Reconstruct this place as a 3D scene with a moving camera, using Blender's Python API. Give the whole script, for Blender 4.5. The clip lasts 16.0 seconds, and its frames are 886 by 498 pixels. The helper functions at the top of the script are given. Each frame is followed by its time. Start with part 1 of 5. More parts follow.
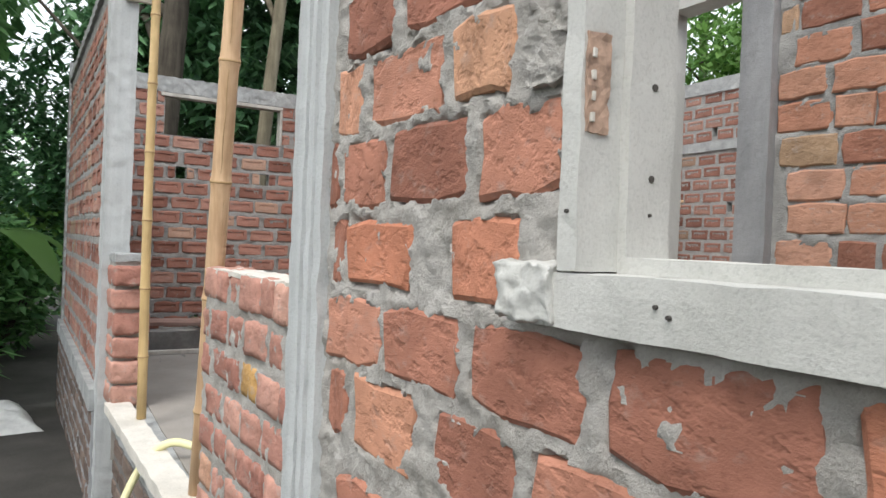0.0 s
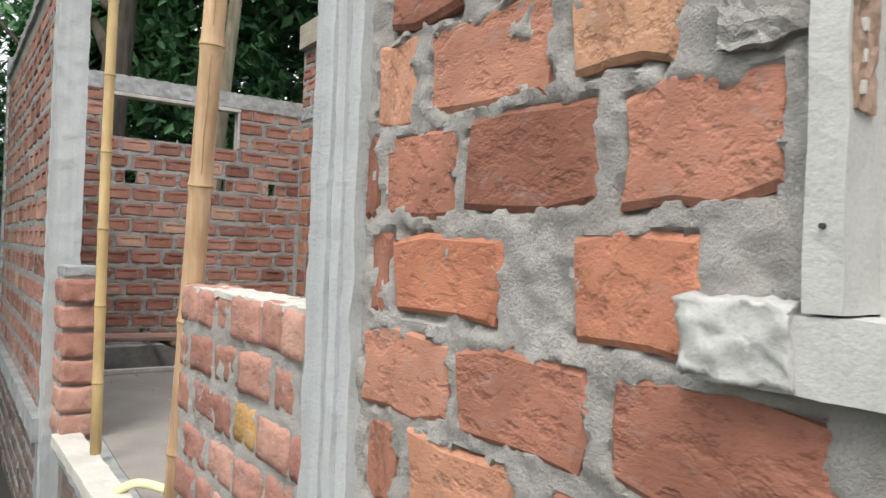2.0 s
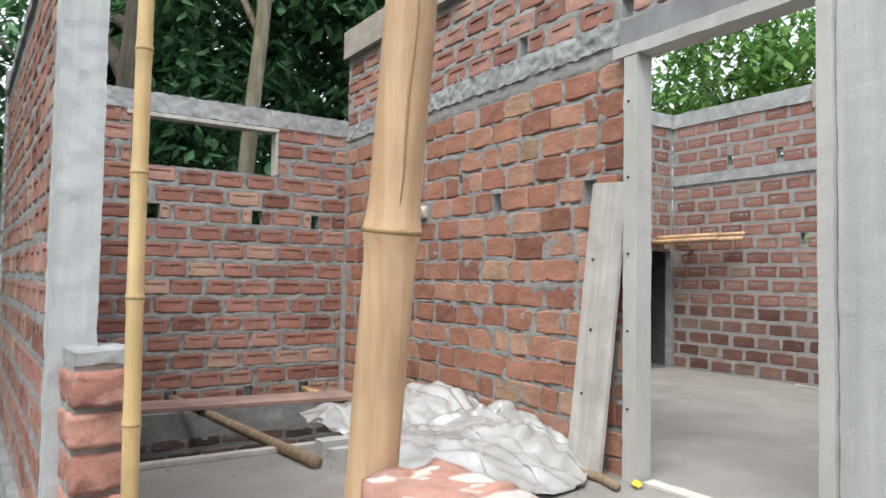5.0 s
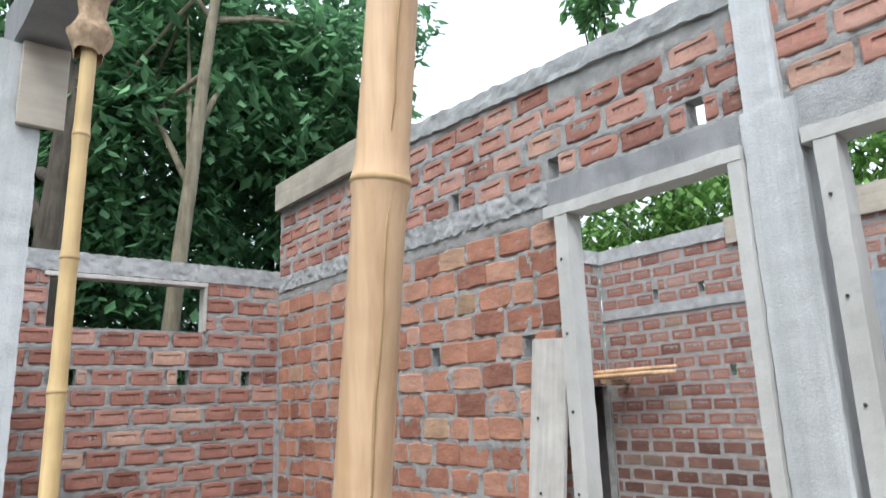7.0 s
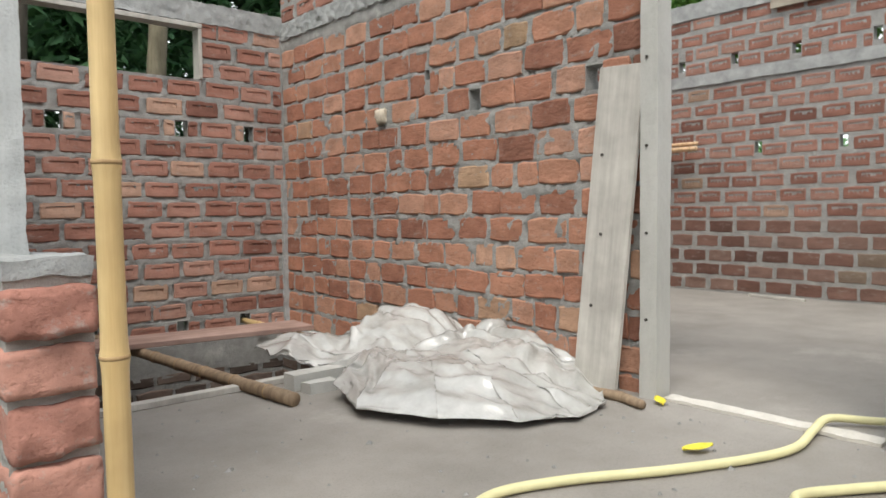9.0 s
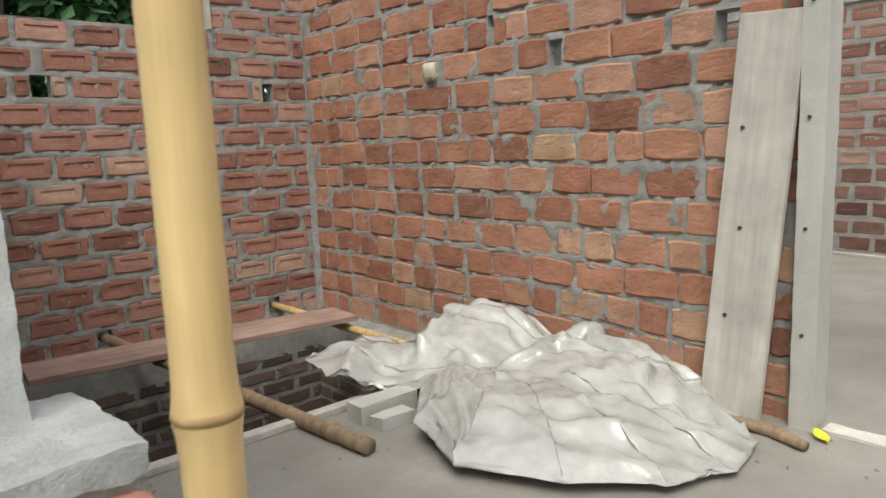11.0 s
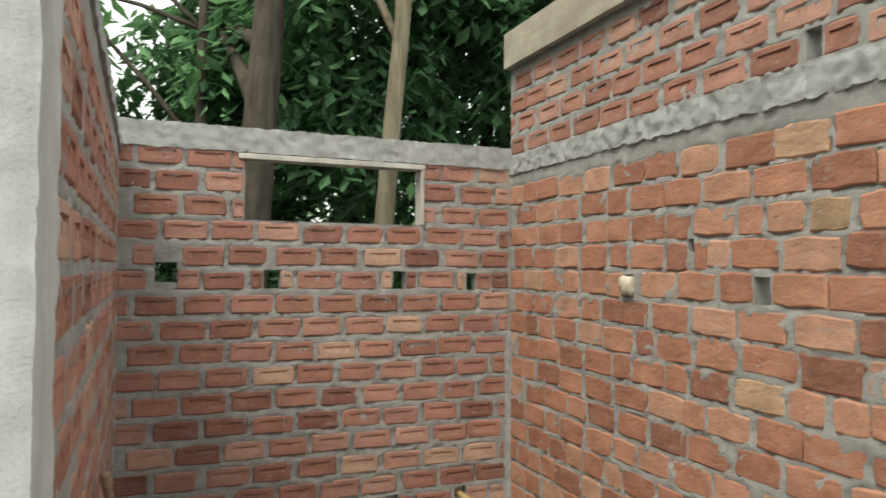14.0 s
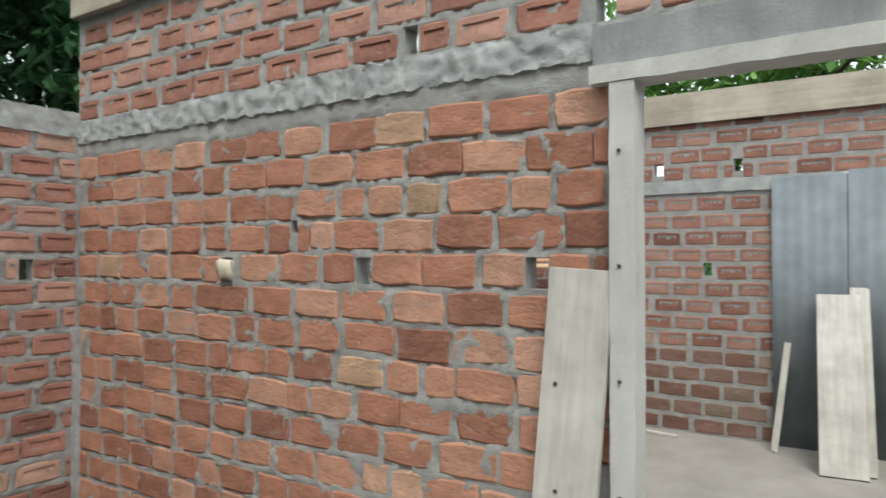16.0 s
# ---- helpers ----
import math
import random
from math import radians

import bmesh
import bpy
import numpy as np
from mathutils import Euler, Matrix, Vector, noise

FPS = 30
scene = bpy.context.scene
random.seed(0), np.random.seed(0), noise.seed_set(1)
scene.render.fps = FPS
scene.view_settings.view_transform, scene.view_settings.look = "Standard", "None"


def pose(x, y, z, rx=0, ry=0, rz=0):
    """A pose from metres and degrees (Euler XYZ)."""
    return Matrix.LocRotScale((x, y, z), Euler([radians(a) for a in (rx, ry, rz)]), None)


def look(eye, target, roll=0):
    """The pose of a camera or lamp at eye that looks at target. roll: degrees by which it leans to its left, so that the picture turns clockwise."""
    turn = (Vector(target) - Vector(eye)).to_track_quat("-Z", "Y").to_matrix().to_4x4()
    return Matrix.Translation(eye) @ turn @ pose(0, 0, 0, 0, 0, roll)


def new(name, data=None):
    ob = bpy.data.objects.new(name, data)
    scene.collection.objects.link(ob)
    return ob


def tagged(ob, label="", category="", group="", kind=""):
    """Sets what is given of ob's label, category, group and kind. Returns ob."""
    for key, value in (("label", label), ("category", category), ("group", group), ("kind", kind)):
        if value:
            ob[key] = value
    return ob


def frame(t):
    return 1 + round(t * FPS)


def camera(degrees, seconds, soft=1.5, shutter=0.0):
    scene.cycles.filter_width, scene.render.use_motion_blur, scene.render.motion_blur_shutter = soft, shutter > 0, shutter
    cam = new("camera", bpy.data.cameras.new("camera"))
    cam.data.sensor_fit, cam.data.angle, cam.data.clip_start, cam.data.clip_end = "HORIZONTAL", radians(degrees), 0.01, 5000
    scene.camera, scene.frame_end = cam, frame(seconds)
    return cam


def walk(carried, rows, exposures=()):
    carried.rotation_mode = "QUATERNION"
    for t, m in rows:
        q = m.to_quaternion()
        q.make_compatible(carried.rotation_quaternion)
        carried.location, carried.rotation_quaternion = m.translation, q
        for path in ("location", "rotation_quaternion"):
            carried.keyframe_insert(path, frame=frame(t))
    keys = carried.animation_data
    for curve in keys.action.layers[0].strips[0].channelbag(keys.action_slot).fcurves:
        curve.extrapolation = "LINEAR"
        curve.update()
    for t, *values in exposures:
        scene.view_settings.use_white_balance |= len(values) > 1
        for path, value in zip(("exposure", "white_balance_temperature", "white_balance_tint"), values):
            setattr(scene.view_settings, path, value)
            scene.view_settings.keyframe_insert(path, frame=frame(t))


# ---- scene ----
cam = camera(65.1, 16.0, 1.5, 0.35)
PATH = [
    (0, (-0.504, -7.212, 0.859), (0.497, -5.481, 0.847), 2.3),
    (0.5, (-0.505, -7.156, 0.852), (0.514, -5.436, 0.803), 2.1),
    (1, (-0.526, -7.051, 0.843), (0.417, -5.288, 0.798), 2.3),
    (1.5, (-0.519, -6.945, 0.863), (0.533, -5.243, 0.856), 1.7),
    (2, (-0.527, -6.901, 0.87), (0.596, -5.246, 0.883), 2.2),
    (2.5, (-0.541, -6.771, 0.862), (0.518, -5.074, 0.854), 1.1),
    (3, (-0.51, -6.517, 0.877), (0.508, -4.796, 0.916), 1.0),
    (3.2, (-0.557, -6.477, 0.897), (0.463, -4.757, 0.927), 2.2),
    (5.3, (-0.399, -5.662, 1.008), (0.744, -4.025, 1.126), 0.0),
    (5.5, (-0.404, -5.676, 1.05), (0.801, -4.094, 1.267), -0.1),
    (6, (-0.41, -5.686, 1.114), (0.84, -4.189, 1.559), 0.1),
    (6.5, (-0.403, -5.675, 1.178), (0.807, -4.168, 1.693), -0.8),
    (7, (-0.42, -5.65, 1.152), (0.813, -4.14, 1.598), -2.1),
    (7.5, (-0.451, -5.576, 1.055), (0.768, -4.015, 1.333), -2.9),
    (8, (-0.436, -5.445, 0.944), (0.783, -3.861, 1.028), -2.3),
    (8.5, (-0.41, -5.252, 0.868), (0.825, -3.679, 0.844), -2.3),
    (9, (-0.419, -5.047, 0.831), (0.892, -3.541, 0.726), -0.7),
    (9.2, (-0.503, -4.962, 0.844), (0.868, -3.515, 0.685), -4.3),
    (11.3, (-0.19, -4.274, 1.084), (1.078, -2.764, 0.75), -2.3),
    (11.5, (-0.143, -4.267, 1.07), (1.053, -2.705, 0.712), -3.6),
    (11.7, (-0.096, -4.268, 1.075), (0.952, -2.596, 0.753), -3.2),
    (12, (0.03, -4.233, 1.163), (0.709, -2.403, 0.73), 1.9),
    (12.5, (0.064, -4.28, 1.335), (0.647, -2.388, 1.053), 0.2),
    (13, (0.039, -4.306, 1.432), (0.633, -2.399, 1.318), 0.1),
    (13.5, (0.04, -4.337, 1.522), (0.646, -2.432, 1.505), -0.5),
    (14, (0.038, -4.345, 1.547), (0.786, -2.49, 1.6), 0.5),
    (14.5, (0.049, -4.287, 1.576), (1.035, -2.549, 1.654), 1.6),
    (15, (-0.02, -4.183, 1.591), (1.282, -2.669, 1.705), 0.6),
    (15.5, (-0.052, -4.12, 1.573), (1.482, -2.839, 1.64), -0.5),
    (16, (0.01, -4.113, 1.516), (1.684, -3.018, 1.542), -0.0),
]
walk(cam, [(t, look(eye, aim, lean)) for t, eye, aim, lean in PATH],
     exposures=[(0, 0.56, 6350, 10), (3, 0.56, 6500, 10), (5.5, 0.74, 6100, 10), (7, 0.84, 5950, 10), (8.5, 0.58, 6400, 9), (9.5, 0.52, 6600, 8),
                (11.5, 0.48, 6900, 6), (12.5, 0.54, 7300, 6), (14.5, 0.66, 6850, 4), (16, 0.54, 6350, 5)])

# ---- light ----
SUN_EL, SUN_AZ = 57.0, 234.0
world = bpy.data.worlds.new("sky")
scene.world = world
world.use_nodes = True
wn = world.node_tree.nodes
sky = wn.new("ShaderNodeTexSky")
sky.sky_type = "NISHITA"
sky.sun_disc = False
sky.sun_elevation, sky.sun_rotation = radians(SUN_EL), radians(SUN_AZ)
sky.air_density, sky.dust_density, sky.ozone_density = 1.0, 4.0, 1.0
veil = wn.new("ShaderNodeMixRGB")
veil.inputs[0].default_value = 0.72
veil.inputs[2].default_value = (9.0, 9.2, 9.4, 1)
world.node_tree.links.new(sky.outputs[0], veil.inputs[1])
world.node_tree.links.new(veil.outputs[0], wn["Background"].inputs[0])
wn["Background"].inputs[1].default_value = 0.15
sun = new("sun", bpy.data.lights.new("sun", "SUN"))
sun.data.energy, sun.data.angle, sun.data.color = 1.5, radians(25), (1.0, 0.96, 0.9)
sun.matrix_world = pose(0, 0, 20, 90 - SUN_EL, 0, 180 - SUN_AZ)


# ---- materials ----
def material(name, rough=0.9, metal=0.0):
    m = bpy.data.materials.new(name)
    m.use_nodes = True
    n = m.node_tree.nodes
    b = n["Principled BSDF"]
    b.inputs["Roughness"].default_value = rough
    b.inputs["Metallic"].default_value = metal
    b.inputs["Specular IOR Level"].default_value = 0.3
    return m, n, m.node_tree.links, b


def tex(n, links, kind, scale, detail=4.0, rough=0.6, stretch=(1, 1, 1), coord="Object"):
    c = n.new("ShaderNodeTexCoord")
    mp = n.new("ShaderNodeMapping")
    mp.inputs["Scale"].default_value = stretch
    t = n.new(kind)
    t.inputs["Scale"].default_value = scale
    if kind == "ShaderNodeTexNoise":
        t.inputs["Detail"].default_value = detail
        t.inputs["Roughness"].default_value = rough
    links.new(c.outputs[coord], mp.inputs[0])
    links.new(mp.outputs[0], t.inputs["Vector"])
    return t


def ramp(n, links, source, stops):
    r = n.new("ShaderNodeValToRGB")
    e = r.color_ramp.elements
    while len(e) < len(stops):
        e.new(0.5)
    for k, (p, c) in enumerate(stops):
        e[k].position, e[k].color = p, (*c, 1) if len(c) == 3 else c
    links.new(source, r.inputs[0])
    return r


def mix(n, links, fac, a, b, kind="MIX"):
    x = n.new("ShaderNodeMixRGB")
    x.blend_type = kind
    for k, v in ((0, fac), (1, a), (2, b)):
        if isinstance(v, (int, float)):
            x.inputs[k].default_value = v
        elif isinstance(v, tuple):
            x.inputs[k].default_value = (*v, 1)
        else:
            links.new(v, x.inputs[k])
    return x.outputs[0]


def bump(n, links, b, height, strength, dist):
    bp = n.new("ShaderNodeBump")
    bp.inputs["Strength"].default_value = strength
    bp.inputs["Distance"].default_value = dist
    links.new(height, bp.inputs["Height"])
    links.new(bp.outputs[0], b.inputs["Normal"])


def brick_material(name, shades, dust, island=False, pits=0.0, drawn=0.45):
    m, n, links, b = material(name, 0.93)
    info = n.new("ShaderNodeNewGeometry" if island else "ShaderNodeObjectInfo")
    rnd = info.outputs["Random Per Island" if island else "Random"]
    base = ramp(n, links, rnd, shades)
    base.color_ramp.interpolation = "LINEAR"
    off = n.new("ShaderNodeVectorMath")
    off.operation = "SCALE"
    comb = n.new("ShaderNodeCombineXYZ")
    for k in range(3):
        links.new(rnd, comb.inputs[k])
    links.new(comb.outputs[0], off.inputs[0])
    off.inputs["Scale"].default_value = 7.0
    c = n.new("ShaderNodeTexCoord")
    add = n.new("ShaderNodeVectorMath")
    drag = n.new("ShaderNodeMapping")
    drag.inputs["Scale"].default_value = (drawn, 1, 1.25)
    links.new(c.outputs["Object"], drag.inputs[0])
    links.new(drag.outputs[0], add.inputs[0])
    links.new(off.outputs[0], add.inputs[1])

    def noise_at(scale, detail, rough):
        t = n.new("ShaderNodeTexNoise")
        t.inputs["Scale"].default_value, t.inputs["Detail"].default_value, t.inputs["Roughness"].default_value = scale, detail, rough
        links.new(add.outputs[0], t.inputs["Vector"])
        return t.outputs[0]
    big, fine, grit = noise_at(9, 3, 0.6), noise_at(70, 5, 0.7), noise_at(260, 3, 0.7)
    shade = ramp(n, links, big, [(0.3, (0.72, 0.68, 0.66)), (0.7, (1.15, 1.1, 1.08))])
    col = mix(n, links, 1.0, base.outputs[0], shade.outputs[0], "MULTIPLY")
    spots = ramp(n, links, fine, [(0.3, (0.74, 0.7, 0.68)), (0.46, (1.03, 1.02, 1.01))])
    col = mix(n, links, 1.0, col, spots.outputs[0], "MULTIPLY")
    smear = ramp(n, links, noise_at(22, 6, 0.72), [(0.56, (0, 0, 0)), (0.74, (dust, dust, dust))])
    col = mix(n, links, smear.outputs[0], col, (0.36, 0.32, 0.29))
    links.new(col, b.inputs["Base Color"])
    h = mix(n, links, 0.45, fine, grit)
    if pits:
        holes = ramp(n, links, noise_at(34, 3, 0.55), [(0.34, (0, 0, 0)), (0.5, (1, 1, 1))])
        h = mix(n, links, pits, h, holes.outputs[0])
        col = mix(n, links, pits * 0.6, col, ramp(n, links, noise_at(34, 3, 0.55), [(0.3, (0.5, 0.45, 0.43)), (0.45, (1, 1, 1))]).outputs[0], "MULTIPLY")
        links.new(col, b.inputs["Base Color"])
    bump(n, links, b, h, 0.75, 0.006)
    return m


RED = [(0.0, (0.236, 0.119, 0.093)), (0.25, (0.327, 0.168, 0.129)), (0.5, (0.376, 0.200, 0.156)), (0.72, (0.408, 0.238, 0.191)),
       (0.9, (0.454, 0.286, 0.230)), (0.975, (0.454, 0.324, 0.246)), (1.0, (0.327, 0.243, 0.164))]
ORANGE = [(0.0, (0.263, 0.130, 0.093)), (0.3, (0.363, 0.178, 0.121)), (0.6, (0.422, 0.221, 0.150)), (0.84, (0.454, 0.265, 0.185)),
          (0.95, (0.466, 0.285, 0.211)), (0.985, (0.457, 0.323, 0.216)), (1.0, (0.299, 0.219, 0.140))]
NEARS = [(0.0, (0.27, 0.125, 0.088)), (0.4, (0.345, 0.16, 0.113)), (0.75, (0.42, 0.203, 0.14)), (1.0, (0.465, 0.24, 0.168))]
PINK = [(0.0, (0.342, 0.168, 0.133)), (0.5, (0.456, 0.252, 0.201)), (0.96, (0.513, 0.315, 0.254)), (1.0, (0.475, 0.304, 0.106))]
PALES = [(0.0, (0.52, 0.27, 0.175)), (0.5, (0.55, 0.3, 0.2)), (1.0, (0.5, 0.3, 0.19))]
BRIGHTS = [(0.0, (0.47, 0.205, 0.125)), (1.0, (0.51, 0.235, 0.15))]
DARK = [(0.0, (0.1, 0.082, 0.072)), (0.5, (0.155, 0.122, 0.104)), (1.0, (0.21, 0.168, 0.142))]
M_NEAR = brick_material("brick_near", NEARS, 0.45, False, 0.5, 0.75)
M_BRIGHT = brick_material("brick_bright", BRIGHTS, 0.35, False, 0.4, 0.75)
M_PALE = brick_material("brick_pale", PALES, 0.5, False, 0.5, 0.8)
M_RED, M_ORANGE, M_PINK, M_DARK = (brick_material("brick_red", RED, 0.8), brick_material("brick_orange", ORANGE, 0.65, False, 0.35, 0.7),
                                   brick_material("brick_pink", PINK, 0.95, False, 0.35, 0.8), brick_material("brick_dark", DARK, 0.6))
# red brick darkened evenly: the room's dimmer light is put into its colour
ROOM_SHADED = [(p, tuple(v * 0.78 for v in c)) for p, c in RED]
DAMPS = [(p, tuple(v * k for v, k in zip(c, (0.5, 0.56, 0.58)))) for p, c in RED]
M_DAMP, M_DAMP_I = brick_material("brick_damp", DAMPS, 0.5), brick_material("brick_damp_far", DAMPS, 0.5, True)
M_ROOM_SHADED, M_ROOM_SHADED_I = brick_material("brick_room_shaded", ROOM_SHADED, 0.7), brick_material("brick_room_far_shaded", ROOM_SHADED, 0.5, True)
M_RED_I, M_DARK_I, M_ORANGE_I = (brick_material("brick_red_far", RED, 0.5, True), brick_material("brick_dark_far", DARK, 0.6, True),
                                 brick_material("brick_orange_far", ORANGE, 0.4, True))


def cement(name, lo, hi, pale, scale=6.0, rough=0.92, relief=0.6, streak=(1, 1, 1), grit=180, pale_from=0.6):
    m, n, links, b = material(name, rough)
    big = tex(n, links, "ShaderNodeTexNoise", scale, 5, 0.62, streak).outputs[0]
    fine = tex(n, links, "ShaderNodeTexNoise", grit, 5, 0.7).outputs[0]
    patch = tex(n, links, "ShaderNodeTexNoise", scale * 0.45, 6, 0.7, streak).outputs[0]
    col = ramp(n, links, big, [(0.32, lo), (0.68, hi)]).outputs[0]
    mask = ramp(n, links, patch, [(pale_from, (0, 0, 0)), (pale_from + 0.12, (1, 1, 1))]).outputs[0]
    col = mix(n, links, mask, col, pale)
    speck = ramp(n, links, fine, [(0.3, (0.78, 0.78, 0.78)), (0.5, (1.03, 1.03, 1.03))]).outputs[0]
    col = mix(n, links, 0.7, col, speck, "MULTIPLY")
    links.new(col, b.inputs["Base Color"])
    mid = tex(n, links, "ShaderNodeTexNoise", 45, 4, 0.65, streak).outputs[0]
    bump(n, links, b, mix(n, links, 0.5, mid, fine), relief, 0.008)
    return m


M_MORTAR = cement("mortar", (0.235, 0.236, 0.226), (0.375, 0.373, 0.355), (0.48, 0.478, 0.455), 9, relief=1.0)
M_MORTAR_NEAR = cement("mortar_near", (0.3, 0.285, 0.255), (0.47, 0.452, 0.42), (0.57, 0.555, 0.525), 7, relief=1.0, grit=240)
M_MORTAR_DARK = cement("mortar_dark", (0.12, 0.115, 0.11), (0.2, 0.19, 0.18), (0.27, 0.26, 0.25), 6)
M_CONCRETE = cement("cast_concrete", (0.385, 0.4, 0.395), (0.545, 0.565, 0.56), (0.665, 0.685, 0.68), 9, 0.85, 0.6, (1, 1, 0.05), 150)
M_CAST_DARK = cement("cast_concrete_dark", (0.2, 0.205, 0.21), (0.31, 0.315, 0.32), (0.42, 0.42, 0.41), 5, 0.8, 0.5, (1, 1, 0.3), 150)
M_FRAME = cement("frame_concrete", (0.42, 0.42, 0.39), (0.53, 0.53, 0.5), (0.63, 0.63, 0.605), 5, 0.8, 0.35, (1, 1, 0.3), 220)
M_BAND = cement("band_concrete", (0.265, 0.275, 0.27), (0.42, 0.432, 0.427), (0.56, 0.57, 0.56), 8, 0.92, 1.0, (1, 1, 1), 140)
M_FLOOR = cement("floor_screed", (0.24, 0.225, 0.202), (0.32, 0.3, 0.272), (0.375, 0.352, 0.322), 2.2, 0.9, 0.35, (1, 1, 1), 120)
M_STRIP = cement("lime_strip", (0.5, 0.48, 0.43), (0.64, 0.61, 0.55), (0.7, 0.67, 0.62), 8, 0.85, 0.4, (1, 1, 1), 120)
M_EARTH = cement("earth", (0.045, 0.043, 0.038), (0.085, 0.08, 0.071), (0.13, 0.122, 0.11), 1.6, 0.97, 1.0, (1, 1, 1), 60)


def wood(name, lo, hi, rough=0.8, axis=(1, 1, 0.06), scale=26):
    m, n, links, b = material(name, rough)
    grain = tex(n, links, "ShaderNodeTexNoise", scale, 6, 0.65, axis).outputs[0]
    stain = tex(n, links, "ShaderNodeTexNoise", 3.5, 4, 0.6).outputs[0]
    col = ramp(n, links, grain, [(0.3, lo), (0.7, hi)]).outputs[0]
    dirt = ramp(n, links, stain, [(0.35, (0.74, 0.73, 0.72)), (0.65, (1.06, 1.06, 1.05))]).outputs[0]
    col = mix(n, links, 1.0, col, dirt, "MULTIPLY")
    links.new(col, b.inputs["Base Color"])
    bump(n, links, b, grain, 0.35, 0.004)
    return m


M_BOARD = wood("cement_stained_board", (0.44, 0.425, 0.39), (0.6, 0.585, 0.54))
M_FORM = wood("formwork_ply", (0.36, 0.32, 0.26), (0.47, 0.43, 0.36), axis=(0.06, 0.06, 1))
M_PLANK = wood("reddish_plank", (0.27, 0.17, 0.14), (0.42, 0.3, 0.26), axis=(0.06, 1, 1))
M_BAMBOO = wood("fresh_bamboo", (0.55, 0.38, 0.17), (0.72, 0.54, 0.28), 0.42, (1, 1, 0.05), 40)
M_BAMBOO_RING = wood("bamboo_ring", (0.3, 0.19, 0.09), (0.52, 0.36, 0.18), 0.6)
M_BAMBOO_PALE = wood("pale_bamboo", (0.49, 0.31, 0.17), (0.73, 0.52, 0.33), 0.5, (1, 1, 0.05), 40)
M_POLE = wood("grey_bamboo", (0.2, 0.14, 0.09), (0.4, 0.3, 0.2), 0.6, (1, 1, 0.05), 30)
M_BARK = wood("bark", (0.04, 0.034, 0.026), (0.115, 0.1, 0.078), 0.95, (1, 1, 0.12), 12)
M_BARK_PALE = wood("bark_pale", (0.12, 0.105, 0.07), (0.27, 0.24, 0.17), 0.95, (1, 1, 0.12), 12)


def plain(name, colour, rough, metal=0.0, spread=0.25, scale=30):
    m, n, links, b = material(name, rough, metal)
    t = tex(n, links, "ShaderNodeTexNoise", scale, 4, 0.6).outputs[0]
    lo, hi = (tuple(c * (1 - spread) for c in colour), tuple(min(1, c * (1 + spread)) for c in colour))
    links.new(ramp(n, links, t, [(0.3, lo), (0.7, hi)]).outputs[0], b.inputs["Base Color"])
    bump(n, links, b, t, 0.15, 0.003)
    return m


M_RUST = plain("rust", (0.4, 0.28, 0.21), 0.85, 0.2, 0.4, 60)
M_HOSE = plain("yellow_hose", (0.74, 0.7, 0.4), 0.4, 0, 0.08, 12)
M_YELLOW_LEAF = plain("yellow_leaf", (0.72, 0.62, 0.06), 0.5, 0, 0.15, 40)
M_SHEET = plain("steel_sheet", (0.17, 0.195, 0.21), 0.6, 0.15, 0.18, 4)
M_SACK = plain("white_sack", (0.68, 0.69, 0.66), 0.7, 0, 0.1, 20)
M_RAG = plain("jute_rag", (0.4, 0.29, 0.19), 0.95, 0, 0.3, 70)
M_STONE = plain("pale_stone", (0.56, 0.5, 0.4), 0.9, 0, 0.2, 50)
# near-black studs stand in for nail holes, with the holes' shade as colour
M_NAIL = plain("nail_hole", (0.06, 0.055, 0.05), 0.9, 0, 0.2, 50)


def leaf_material(name, lo, hi, rough=0.5):
    m, n, links, b = material(name, rough)
    g = n.new("ShaderNodeNewGeometry")
    r = ramp(n, links, g.outputs["Random Per Island"], [(0.0, lo), (0.75, hi), (1.0, tuple(c * 1.5 for c in hi))])
    links.new(r.outputs[0], b.inputs["Base Color"])
    tr = n.new("ShaderNodeBsdfTranslucent")
    links.new(r.outputs[0], tr.inputs[0])
    ms = n.new("ShaderNodeMixShader")
    ms.inputs[0].default_value = 0.45
    links.new(b.outputs[0], ms.inputs[1])
    links.new(tr.outputs[0], ms.inputs[2])
    links.new(ms.outputs[0], n["Material Output"].inputs[0])
    return m


M_LEAF = leaf_material("leaf_dark", (0.09, 0.195, 0.105), (0.17, 0.34, 0.16))
M_LEAF_MID = leaf_material("leaf_mid", (0.075, 0.18, 0.07), (0.18, 0.35, 0.13))
M_LEAF_LIGHT = leaf_material("leaf_light", (0.07, 0.17, 0.04), (0.17, 0.31, 0.08))

m, n, links, b = material("plastic_sheet", 0.24)
cloud = tex(n, links, "ShaderNodeTexNoise", 6, 5, 0.6).outputs[0]
links.new(ramp(n, links, cloud, [(0.3, (0.33, 0.33, 0.31)), (0.7, (0.52, 0.52, 0.5))]).outputs[0], b.inputs["Base Color"])
b.inputs["Specular IOR Level"].default_value = 0.55
b.inputs["Coat Weight"].default_value = 0.7
b.inputs["Coat Roughness"].default_value = 0.14
bump(n, links, b, tex(n, links, "ShaderNodeTexNoise", 11, 4, 0.5, (1, 0.5, 1)).outputs[0], 0.4, 0.03)
M_TARP = m


# ---- building helpers ----
def part(name, bm, mat, parent=None, label="", smooth=False):
    me = bpy.data.meshes.new(name)
    bm.to_mesh(me)
    bm.free()
    if smooth:
        me.shade_smooth()
    me.materials.append(mat)
    ob = new(name, me)
    if parent:
        ob.parent = parent
    return tagged(ob, label)


